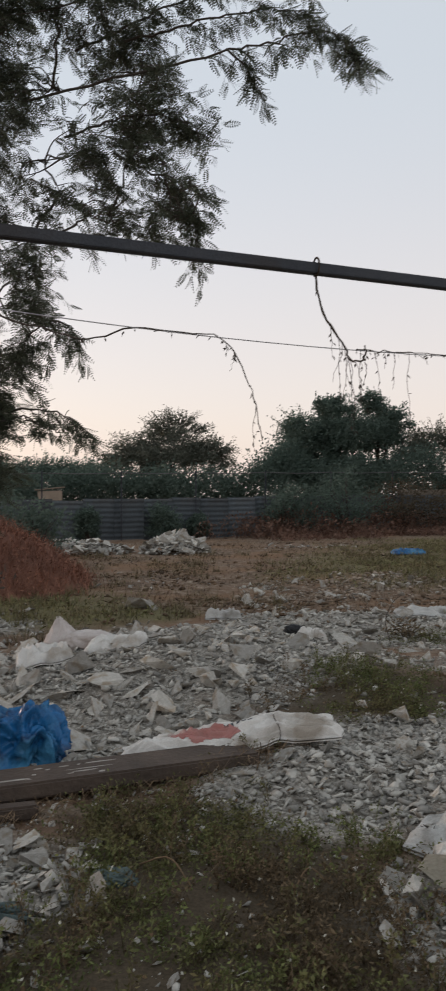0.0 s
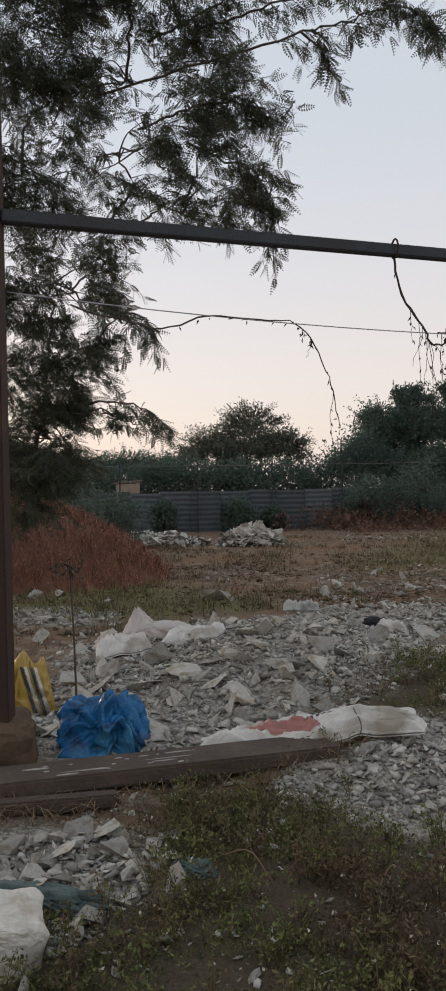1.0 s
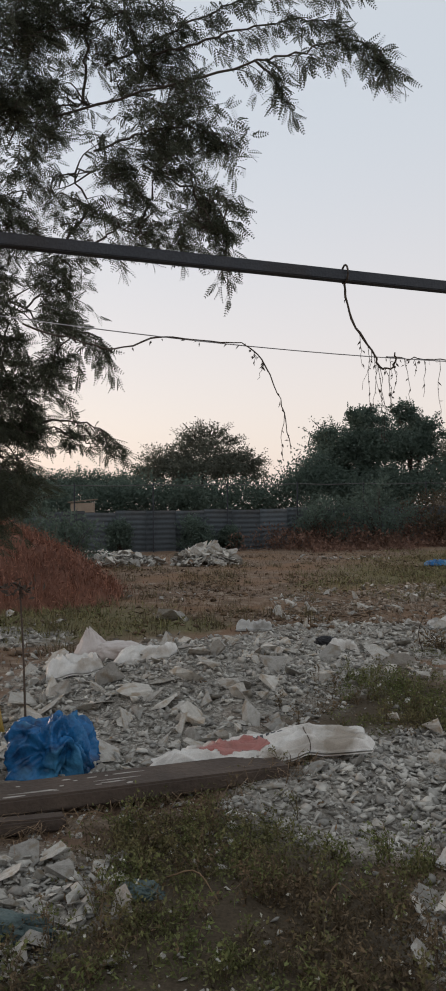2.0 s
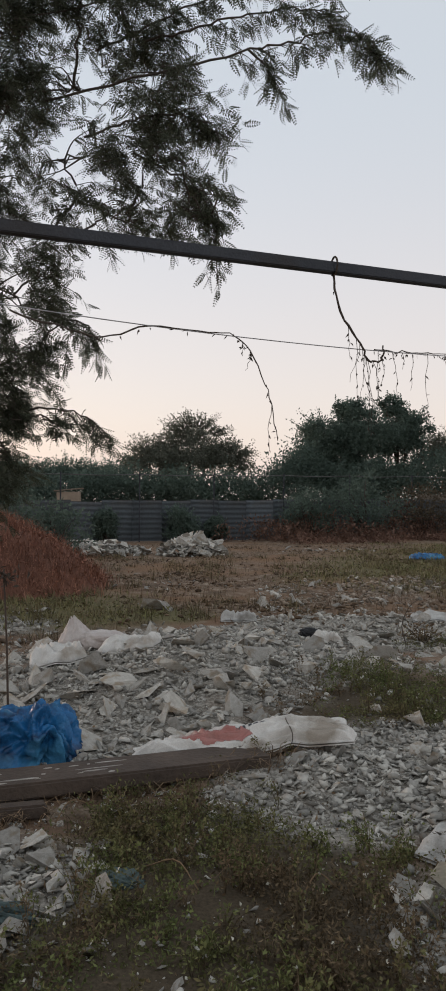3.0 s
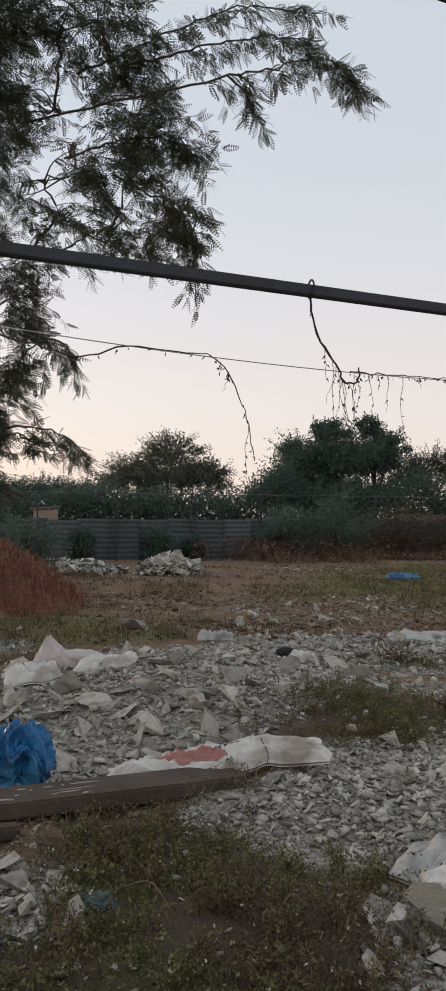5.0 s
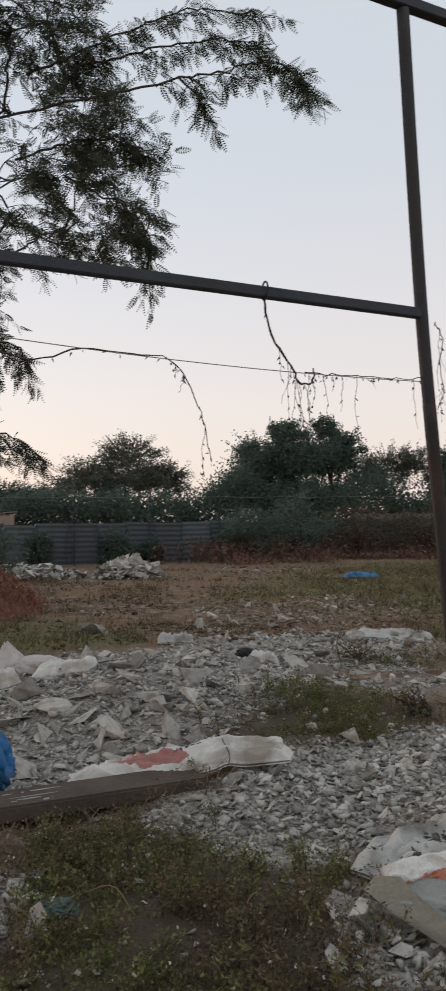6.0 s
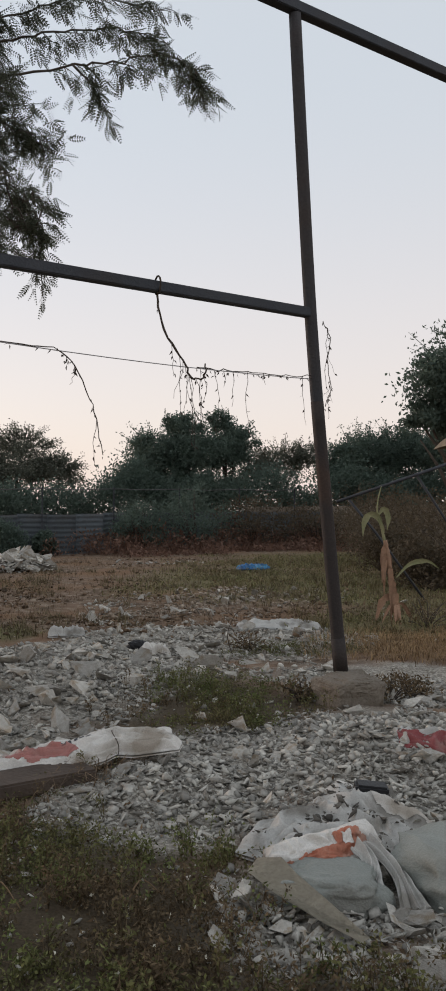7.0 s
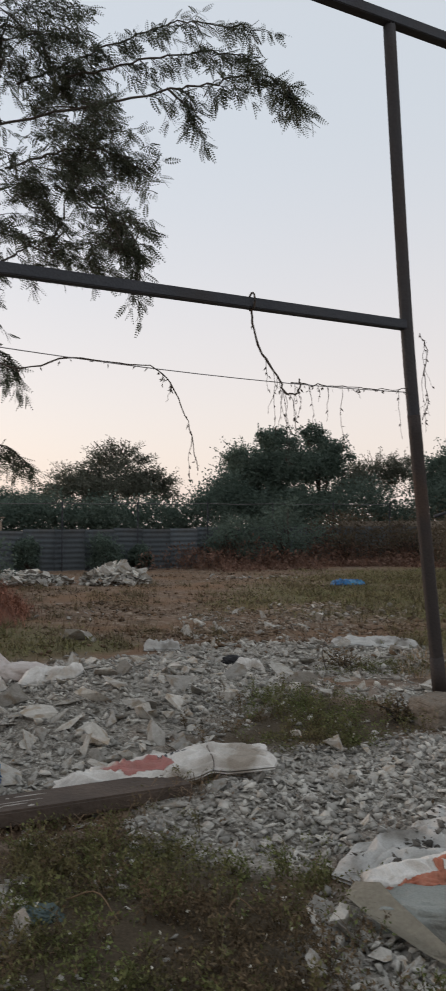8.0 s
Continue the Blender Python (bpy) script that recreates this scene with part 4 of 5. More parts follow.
stems = piece("dry_stems", mesh_np("dry_stems", *blades(p2, 0.10, 0.0028, 1.9, g)), M_STRAW)
tagged(stems, "fallen pale dry stems along the timber beam", "stems", "", "stuff")
fl = p[g.random(len(p)) < 0.02] + np.array([0, 0, 0.09])
flowers = piece("weed_flowers", mesh_np("weed_flowers", *leaves(np.repeat(fl, 2, axis=0), 0.014, 0.011, 0.6, g)), M_FLOWER)
tagged(flowers, "tiny pale dry flowers on the weeds", "weed flowers", "", "stuff")

# ---- vines and wire on the frame ----


def along_frame(s, z, back=0.0):
    p = FOOT + ALONG * s + Vector((-ALONG.y, ALONG.x, 0)) * back
    return np.array((p.x, p.y, z))


g = np.random.default_rng(77)
wire = piece("line_wire", mesh_np("line_wire", *tube([along_frame(s, 2.55 + 0.0135 * (s + 1.2) ** 2) for s in np.linspace(-4.1, -0.25, 14)], 0.0035, 0.0035, 5)), M_WIRE)
tagged(wire, "thin slack wire tied between the two steel posts", "wire")


def vine(name, label, line, r0, r1, tendrils, droplets):
    """A dry climbing stem with hanging threads and shrivelled leaves."""
    v = thing(name, tuple(line[0]), label, "vine", "dry vines on the frame")
    o = np.asarray(line[0])
    kinked = line + g.normal(size=line.shape) * 0.004
    stem = piece("stem", mesh_np("stem", *tube(kinked - o, r0, r1, 5, 0.2)), M_VINE, v)
    threads, curled = [], []
    for a, length in tendrils:
        sway = g.normal(size=3) * 0.05 * length
        t = spline([a, a + np.array([sway[0], sway[1], -length * 0.5]), a + np.array([sway[0] + g.normal() * 0.03, 0, -length])], 7)
        t[1:-1] += g.normal(size=(5, 3)) * 0.006
        threads.append(tube(t - o, 0.0022, 0.0012, 4))
        curled += [t[i] - o for i in g.integers(1, 7, 4)]
    for i in g.integers(0, len(line), droplets):
        curled.append(line[i] - o + np.array([0, 0, -0.01]))
    for t in threads:
        piece("tendril", mesh_np("tendril", *t), M_VINE, stem)
    piece("dead_leaves", mesh_np("dead_leaves", *leaves(np.array(curled), 0.035, 0.012, -1.5, g)), M_VINE, v)
    return v


arch = spline([along_frame(-3.75, 2.60), along_frame(-3.38, 2.53), along_frame(-3.18, 2.505), along_frame(-2.92, 2.59), along_frame(-2.58, 2.58), along_frame(-2.38, 2.575),
               along_frame(-2.25, 2.48), along_frame(-2.14, 2.27), along_frame(-2.08, 2.07), along_frame(-2.06, 1.92)], 40)
vine("arched_vine", "thin dry vine arching along the wire and drooping", arch, 0.006, 0.003, [(arch[26], 0.12), (arch[24], 0.07), (arch[33], 0.28)], 34)
hang = spline([along_frame(-1.63, 3.06), along_frame(-1.62, 2.90), along_frame(-1.53, 2.71), along_frame(-1.42, 2.58), along_frame(-1.38, 2.49), along_frame(-1.30, 2.475), along_frame(-1.24, 2.53), along_frame(-1.25, 2.585)], 28)
vine("hanging_vine", "dark dry vine hanging from the rail in a loop", hang, 0.009, 0.006,
     [(hang[i], l) for i, l in ((8, 0.22), (10, 0.30), (11, 0.42), (12, 0.36), (14, 0.35), (15, 0.5), (16, 0.45), (18, 0.28), (20, 0.34), (22, 0.22))], 14)
trail = spline([along_frame(-1.32, 2.56), along_frame(-1.1, 2.555), along_frame(-0.85, 2.56), along_frame(-0.55, 2.57), along_frame(-0.24, 2.585)], 24)
vine("trailing_vine", "thin dry vine trailing along the wire with threads", trail, 0.005, 0.003,
     [(trail[i], l) for i, l in ((1, 0.14), (4, 0.3), (6, 0.12), (8, 0.26), (11, 0.42), (14, 0.08), (21, 0.38))], 26)
climb = spline([along_frame(-0.16, 3.02, -0.03), along_frame(-0.10, 2.9, -0.05), along_frame(-0.12, 2.7, -0.03), along_frame(-0.09, 2.5, -0.04), along_frame(-0.13, 2.35, 0)], 16)
vine("clinging_vine", "thin dry vine clinging to the leaning post", climb, 0.004, 0.003, [(climb[2], 0.35), (climb[6], 0.4), (climb[10], 0.12), (climb[12], 0.2)], 22)
tie = piece("vine_knot", mesh_np("vine_knot", *tube([along_frame(-1.63 + 0.012 * math.cos(a), 3.09 + 0.062 * math.sin(a), 0.062 * math.cos(a)) for a in np.linspace(0, 2 * math.pi, 14)], 0.007, 0.007, 5)), M_VINE)
tagged(tie, "dry vine knotted round the steel rail", "vine")

# ---- timber on the ground ----


def ground_bar(name, a, b, w, h, material, label, category, lift=0.0, tilt=0.0):
    base = thing(name, (0, 0, 0), label, category)
    za, zb = ground_at(*a) + h / 2 + lift, ground_at(*b) + h / 2 + lift + tilt
    box_bar("body", (*a, za), (*b, zb), w, h, material, base, bevel=0.012, seg=24)
    return base


beam = thing("timber_beam", (0, 0, 0), "long weathered grey-brown timber beam with flaked white paint", "beam")
A, B = Vector((-2.5, 4.10, 0.105)), Vector((0.10, 5.20, 0.058))
box_bar("body", A, B, 0.29, 0.085, M_WOOD, beam, bevel=0.012, seg=30)
g = np.random.default_rng(5)
UP = (B - A).normalized()
SIDE = Vector((-UP.y, UP.x, 0)).normalized()
for i in range(30):
    u, w = g.uniform(0.2, 0.72), g.uniform(-0.13, 0.10)
    c = A + (B - A) * u + SIDE * w + Vector((0, 0, 0.0445))
    ln, wd = 0.012 + 0.13 * g.random() ** 2.5, g.uniform(0.003, 0.012)
    bm = bmesh.new()
    ring = [bm.verts.new(c + UP * ln * math.cos(a) * g.uniform(0.6, 1.1) + SIDE * wd * math.sin(a) * g.uniform(0.6, 1.2)) for a in np.linspace(0, 2 * math.pi, 9)[:-1]]
    top = bm.faces.new(ring)
    low = bmesh.ops.extrude_face_region(bm, geom=[top])
    bmesh.ops.translate(bm, vec=(0, 0, -0.003), verts=[v for v in low["geom"] if isinstance(v, bmesh.types.BMVert)])
    part("paint_flake", bm, M_PAINT, beam)
ground_bar("timber_plank", (-2.2, 4.02), (-0.98, 4.46), 0.09, 0.07, M_WOOD, "short weathered plank beside the long beam", "plank")
ground_bar("timber_offcut", (-2.4, 4.95), (-1.85, 5.2), 0.2, 0.14, M_WOOD, "dark timber offcut behind the long beam", "plank")

# ---- sacks and sheets ----


def bag_mesh(name, size, seed, folds=0.16, freq=2.2, square=0.6, stretch=(1, 1, 1), sag=0.0, point=0.0, detail=5):
    """A slumped bag: a rounded block with creases, flat where it lies."""
    bm = bmesh.new()
    bmesh.ops.create_icosphere(bm, subdivisions=detail, radius=1.0)
    for v in bm.verts:
        d = v.co.normalized()
        p = Vector([math.copysign(abs(c) ** square, c) for c in d])
        q = Vector((p.x * stretch[0], p.y * stretch[1], p.z * stretch[2])) * freq + Vector((seed * 3.1, seed, 0))
        warp = Vector((noise.noise(q * 0.7), noise.noise(q * 0.7 + Vector((5, 0, 0))), noise.noise(q * 0.7 + Vector((0, 5, 0)))))
        q2 = q + warp * 0.9
        crease = 0.5 - 2.2 * abs(noise.noise(q2)) + 0.55 * (0.5 - 2.2 * abs(noise.noise(q2 * 2.1))) + 0.10 * (0.5 - 2.2 * abs(noise.noise(q2 * 4.3 + warp)))
        k = 1 + 1.25 * folds * crease + folds * 1.1 * noise.noise(q * 0.5)
        taper = 1 - point * max(0.0, p.z)
        z = p.z * k
        z = max(z, -0.55)
        v.co = Vector((p.x * k * taper * size[0] / 2, p.y * k * taper * size[1] / 2, (z + 0.55) / 1.55 * size[2] - sag * (p.x ** 2) * size[2]))
    me = bpy.data.meshes.new(name)
    bm.to_mesh(me)
    bm.free()
    return smooth(me)


def bag(name, place, size, seed, material, label, category="sack", group="", turn=0.0, tilt=(0, 0), **kw):
    me = bag_mesh(name, size, seed, **kw)
    me.materials.append(material)
    ob = new(name, me)
    ob.matrix_basis = pose(*on_ground(*place[:2], (place[2] if len(place) > 2 else 0) - 0.02), tilt[0], tilt[1], turn)
    return tagged(ob, label, category, group)


def flat_mesh(name, size, seed, fold=0.25, along=1.0, plump=0.6, ragged=0.06, pinch=0.0, res=1, taper=0.0, slim=0.0):
    """An emptied sack lying flat: two skins meeting at a creased rim, with sharp folds."""
    lx, ly, lz = size
    nu, nv = 64 * res, 30 * res
    v = []
    for i in range(nu + 1):
        for j in range(nv + 1):
            u, w = 2 * i / nu - 1, 2 * j / nv - 1
            e = 1 + ragged * noise.noise((u * 1.3 + seed, w * 1.3, seed)) * 2
            x, y = u * lx / 2 * (1 + ragged * 1.5 * noise.noise((w * 1.1, seed, 2.0))), w * ly / 2 * e * (1 - 0.04 * abs(u) ** 6)
            x *= 1 - taper * (w + 1) / 2
            y *= 1 - slim * max(0.0, -u)
            y *= 1 - pinch * math.exp(-((u - 0.42) / 0.10) ** 2)
            y += ly * ragged * 2.0 * noise.noise((u * 1.2, seed * 2, 5.0))
            body = max(0.0, (1 - abs(u) ** 8) * (1 - abs(w) ** 4)) ** plump
            q = Vector((u * lx / ly * along + seed, w + 0.5 * u, seed)) * 1.7
            q += Vector((noise.noise(q * 0.8), noise.noise(q * 0.8 + Vector((7, 0, 0))), 0)) * 0.8
            ridge = (1 - 2.4 * abs(noise.noise(q))) + 0.6 * (1 - 2.4 * abs(noise.noise(q * 2.2))) - 0.5
            z = (1 + 0.7 * pinch * math.exp(-((u - 0.42) / 0.10) ** 2)) * lz * (body * (0.62 + 0.5 * noise.noise((u * 1.4, w * 1.2, seed + 9))) + fold * ridge * (0.12 + 0.88 * body))
            v.append((x, y, max(0.004, z)))
    top = np.array(v)
    a = np.arange((nu + 1) * (nv + 1)).reshape(nu + 1, nv + 1)
    f = np.stack([a[:-1, :-1], a[1:, :-1], a[1:, 1:], a[:-1, 1:]], axis=-1).reshape(-1, 4)
    low = top * np.array([1, 1, 0.0]) + np.array([0, 0, -0.012])
    rim = np.concatenate([a[0, :], a[1:, -1], a[-1, -2::-1], a[-2:0:-1, 0]])
    n = len(top)
    side = np.stack([np.roll(rim, -1), rim, rim + n, np.roll(rim, -1) + n], axis=-1)
    return smooth(mesh_np(name, np.vstack([top, low]), np.vstack([f, f[:, ::-1] + n, side])))


def flat_sack(name, place, size, seed, material, label, category="sack", group="", turn=0.0, tilt=(0, 0), **kw):
    me = flat_mesh(name, size, seed, **kw)
    me.materials.append(material)
    ob = new(name, me)
    ob.matrix_basis = pose(*on_ground(*place[:2], place[2] if len(place) > 2 else 0.015), tilt[0], tilt[1], turn)
    if tilt == (0, 0):
        for v in me.vertices:  # lies on the uneven ground
            p = ob.matrix_basis @ v.co
            v.co.z += ground_at(p.x, p.y) - ground_at(*place[:2])
    return tagged(ob, label, category, group)


blue_bag = bag("blue_plastic_sheet", (-1.235, 5.30), (0.43, 0.36, 0.33), 2.0, M_BLUE, "crumpled bright blue plastic sheet bundle on rubble", "plastic sheet", folds=0.30, freq=1.25, square=0.62, stretch=(1, 1.2, 0.9), detail=6, point=0.22)
WS = "white sacks on the rubble"
bag("white_sack", (-1.56, 8.42), (0.34, 0.32, 0.34), 4.0, M_SACK_PINK, "pinkish white woven sack standing in a slumped point", group=WS, folds=0.09, freq=1.6, square=0.85, point=0.75, tilt=(0, -8))
bag("white_sack", (-1.30, 8.34), (0.46, 0.34, 0.17), 4.6, M_SACK_PINK, "rounded pinkish white woven sack leaning against another", group=WS, folds=0.09, freq=1.3, square=0.8, turn=-12)
flat_sack("white_sack", (-1.60, 7.70, 0.03), (0.48, 0.46, 0.17), 5.0, M_SACK, "slumped white woven sack on rubble", group=WS, turn=15, fold=0.28, plump=0.5)
flat_sack("white_sack", (-1.0, 8.05), (0.54, 0.42, 0.13), 6.0, M_SACK, "flattened white woven sack on rubble", group=WS, turn=-10)
yellow = flat_sack("yellow_sack", (-2.0, 6.28, 0.0), (0.40, 0.42, 0.16), 7.4, M_YELLOW, "yellow plastic sack with dark and white stripes", tilt=(66, 0), turn=14, ragged=0.09, taper=0.5)
yellow.location.z += 0.18


def print_patch(name, ob, material, x0, x1, y0, y1, label="", steps=14, ragged=0.0, lift=0.003):
    """A print on the upper or front skin of a bag: its faces within a box of the bag's own space, set just proud of it."""
    bm = bmesh.new()
    bm.from_mesh(ob.data)
    bm.normal_update()
    drop = []
    for f in bm.faces:
        c = f.calc_center_median()
        wob = ragged * noise.noise(c * 9)
        if not (x0 < c.x + wob < x1 and y0 < c.y + wob < y1 and f.normal.z > 0.0):
            drop.append(f)
    bmesh.ops.delete(bm, geom=drop, context='FACES')
    for v in bm.verts:
        v.co += v.normal * lift
    me = bpy.data.meshes.new(name)
    bm.to_mesh(me)
    bm.free()
    me.materials.clear()
    return piece(name, smooth(me), material, ob, label)


def front_patch(name, ob, material, fn, label=""):
    bm = bmesh.new()
    bm.from_mesh(ob.data)
    bm.normal_update()
    bmesh.ops.delete(bm, geom=[f for f in bm.faces if not fn(f.calc_center_median())], context='FACES')
    for v in bm.verts:
        v.co += v.normal * 0.003
    me = bpy.data.meshes.new(name)
    bm.to_mesh(me)
    bm.free()
    me.materials.clear()
    return piece(name, smooth(me), material, ob, label)


for k, m in ((-0.03, M_INK), (0.0, M_SACK), (0.035, M_INK), (0.065, M_SACK)):
    front_patch("stripe", yellow, m, lambda c, k=k: c.z > 0.003 and c.y < 0.10 and k < c.x + 0.3 * c.y < k + 0.024, "printed stripe")

# the long printed sack over the beam's end
long_sack = flat_sack("printed_sack", (0.0, 5.34, 0.075), (1.28, 0.28, 0.105), 9.6, M_SACK, "long empty white sack with faded red print over timber", turn=7, tilt=(14, -4.5), slim=0.45, fold=0.3, along=0.55, ragged=0.06, pinch=0.3, res=2)
front_patch("red_print", long_sack, M_RED, lambda c: c.z > 0.004 and ((c.x + 0.17 + 0.5 * c.y) / 0.20) ** 2 + ((c.y - 0.0) / 0.075) ** 2 + 0.5 * noise.noise(c * 14) < 1.0, "faded red print")
for k in range(5):
    print_patch("print_bar", long_sack, M_INK, -0.04 + 0.038 * k, -0.015 + 0.038 * k, 0.02 + 0.008 * k, 0.05 + 0.008 * k, "dark print bar")

tie = piece("tie_string", mesh_np("tie_string", *tube([(0.27 + 0.01 * math.sin(3 * a), 0.10 * math.cos(a), 0.012 + 0.10 * math.sin(a)) for a in np.linspace(0, math.pi, 12)], 0.003, 0.003, 5)), M_VINE, long_sack, "dark tie string")

G_R = "dusty sacks on the rubble"
dusty = flat_sack("dusty_sack", (1.20, 4.02, 0.02), (0.86, 0.58, 0.09), 12.0, M_SACK_GREY, "flat dusty white sack strewn with rubble bits", group=G_R, turn=38, fold=0.5, res=2, ragged=0.09)
print_patch("hem", dusty, M_SACK, 0.35, 0.55, -0.5, 0.5, "whiter folded hem", ragged=0.02)
bag("dusty_sack", (0.98, 3.50), (0.40, 0.30, 0.13), 13.0, M_BAG, "half-filled smooth grey-green sack on rubble", group=G_R, folds=0.11, freq=1.4, square=0.55, turn=-12)
bag("dusty_sack", (1.15, 3.42), (0.17, 0.15, 0.09), 13.7, M_BAG, "small round grey-green bag beside a larger one", group=G_R, folds=0.06, freq=1.0, square=0.8)
big_sack = bag("dusty_sack", (1.66, 3.52), (0.66, 0.54, 0.23), 14.0, M_BAG, "bulging full grey-green sack lying on rubble", group=G_R, folds=0.10, freq=1.3, square=0.55, turn=12)
orange_sack = flat_sack("printed_sack", (1.05, 3.70, 0.115), (0.52, 0.21, 0.085), 15.0, M_SACK, "folded white sack with orange print", group=G_R, turn=14, tilt=(42, -4), fold=0.22, res=2)
print_patch("orange_print", orange_sack, M_ORANGE, -0.27, 0.18, -0.06, 0.012, "orange print band", ragged=0.04)
print_patch("orange_print", orange_sack, M_ORANGE, 0.04, 0.16, 0.0, 0.06, "orange print block", ragged=0.02)
print_patch("print_mark", orange_sack, M_SACK, 0.07, 0.115, 0.0, 0.05, "white print mark", lift=0.006)
inv = orange_sack.matrix_basis.inverted()


def drape(length, width, seed, ribs):
    """A twisted hanging fold of sack cloth: a strip pleated along its length that widens to its free end."""
    g = np.random.default_rng(seed)
    nu, nv, v = 44, 40, []
    for i in range(nu + 1):
        u = i / nu
        wide = width * (0.55 + 0.75 * u ** 2) * (1 + 0.12 * math.sin(5 * u + seed))
        for j in range(nv + 1):
            w = 2 * j / nv - 1
            turn = w * ribs * math.pi + 1.2 * math.sin(2.5 * u + seed)
            crease = noise.noise((u * 5, w * 3, seed)) * 0.012
            ragged = 0.05 * noise.noise((w * 4, seed, 1.0)) * u
            v.append((u * length + ragged, w * wide / 2 + 0.03 * math.sin(4 * u), 0.10 * (1 - u) ** 1.2 * (1 - 0.5 * w * w) + 0.014 * math.cos(turn) * (1 - 0.3 * u) + crease + 0.016))
    top = np.array(v)
    a = np.arange((nu + 1) * (nv + 1)).reshape(nu + 1, nv + 1)
    f = np.stack([a[:-1, :-1], a[1:, :-1], a[1:, 1:], a[:-1, 1:]], axis=-1).reshape(-1, 4)
    rim = np.concatenate([a[0, :], a[1:, -1], a[-1, -2::-1], a[-2:0:-1, 0]])
    n = len(top)
    side = np.stack([np.roll(rim, -1), rim, rim + n, np.roll(rim, -1) + n], axis=-1)
    return smooth(mesh_np("fold", np.vstack([top, top - np.array([0, 0, 0.004])]), np.vstack([f, f[:, ::-1] + n, side])))


for x, y, t, l, w, seed in ((1.24, 3.70, -84, 0.43, 0.085, 3), (1.18, 3.66, -98, 0.22, 0.12, 8)):
    fold = piece("fold", drape(l, w, seed, 2.5), M_SACK_GREY, orange_sack, "twisted hanging fold of white woven plastic")
    fold.matrix_basis = inv @ pose(*on_ground(x, y, 0.045), 0, 3, t)
red_sack = flat_sack("printed_sack", (2.20, 5.08, 0.0), (0.55, 0.34, 0.08), 21.0, M_SACK_GREY, "crumpled sack with red print on rubble", group=G_R, turn=-30, tilt=(12, 0), fold=0.3, res=2)
print_patch("red_print", red_sack, M_CRIMSON, -0.22, 0.10, -0.2, 0.04, "red print", ragged=0.03)
bag("net_cloth", (-1.10, 3.47), (0.60, 0.17, 0.09), 23.0, M_NET, "crumpled dark grey-green net cloth", "cloth", turn=-16, folds=0.25, freq=1.8, square=0.85, stretch=(1.2, 2.5, 1))
bag("net_cloth", (-0.52, 3.70), (0.18, 0.13, 0.06), 24.0, M_NET, "scrap of dark grey-green cloth in weeds", "cloth", folds=0.25, freq=1.8, square=0.85)
flat_sack("blue_sheet", (5.0, 22.0, 0.02), (0.85, 0.5, 0.14), 25.0, M_BLUE, "small bright blue plastic sheet on dry grass", "plastic sheet", fold=0.4)
bag("black_plastic", (0.75, 9.2), (0.2, 0.14, 0.11), 26.0, M_BLACK, "small black plastic scrap on rubble", "plastic scrap", folds=0.2)
flat_sack("white_scrap", (0.92, 9.0, 0.02), (0.3, 0.24, 0.09), 27.0, M_SACK, "small white plastic scrap on rubble", "plastic scrap", fold=0.4)
flat_sack("white_sack", (0.02, 10.9, 0.02), (0.44, 0.32, 0.11), 28.0, M_SACK_GREY, "dusty white sack half buried in rubble", group=WS, fold=0.3)
flat_sack("white_sack", (2.75, 10.9, 0.02), (1.05, 0.5, 0.11), 29.0, M_SACK_GREY, "long low white sack on pale rubble", group=WS, turn=-4, fold=0.35)

bm = bmesh.new()
outline = [bm.verts.new(c) for c in ((-0.36, 0.09, 0.06), (-0.30, -0.03, 0.05), (-0.1, -0.06, 0.03), (0.18, -0.055, 0.0), (0.36, -0.03, -0.02), (0.36, 0.02, -0.02), (0.1, 0.07, 0.02), (-0.12, 0.10, 0.06), (-0.25, 0.14, 0.08))]
face = bm.faces.new(outline)
bmesh.ops.solidify(bm, geom=[face], thickness=0.012)
board = part("beige_board", bm, M_CARD, None)
board.matrix_basis = pose(*on_ground(0.83, 3.34, 0.05), 0, 0, -60) @ Matrix.Scale(0.88, 4)
tagged(board, "torn beige board lying on rubble beside sacks", "board")

bm = bmesh.new()
bmesh.ops.create_cube(bm, size=1.0)
bmesh.ops.scale(bm, vec=(0.17, 0.10, 0.075), verts=bm.verts)
bmesh.ops.bevel(bm, geom=list(bm.edges), offset=0.012, segments=2, affect='EDGES')
crate = part("black_block", bm, M_BLACK, None)
crate.matrix_basis = pose(*on_ground(1.52, 4.40, 0.06), 4, 6, -12)
tagged(crate, "small black plastic block on rubble", "block")

stick = piece("bamboo_stick", mesh_np("bamboo_stick", *tube(spline([(0, 0, -0.05), (-0.01, 0, 0.5), (-0.03, 0, 1.0)], 8), 0.009, 0.006, 6)), M_WOOD)
stick.matrix_basis = pose(*on_ground(-1.66, 6.3))
tagged(stick, "thin bare stick with a dry tuft standing in rubble", "stick")
g = np.random.default_rng(17)
piece("tuft", mesh_np("tuft", *leaves(np.array([-0.03, 0, 0.97]) + g.normal(size=(60, 3)) * np.array([0.07, 0.05, 0.025]), 0.06, 0.02, 0.1, g)), M_VINE, stick, "dry dark leaf tuft", "stuff")
sprig = piece("bare_sprig", mesh_np("bare_sprig", *tube(spline([(0, 0, -0.02), (-0.06, 0, 0.22), (0.02, 0, 0.42), (0.12, 0, 0.5)], 10), 0.006, 0.003, 5)), M_VINE)
sprig.matrix_basis = pose(*on_ground(1.75, 9.0))
tagged(sprig, "thin bare curved sprig rising from rubble", "sprig")
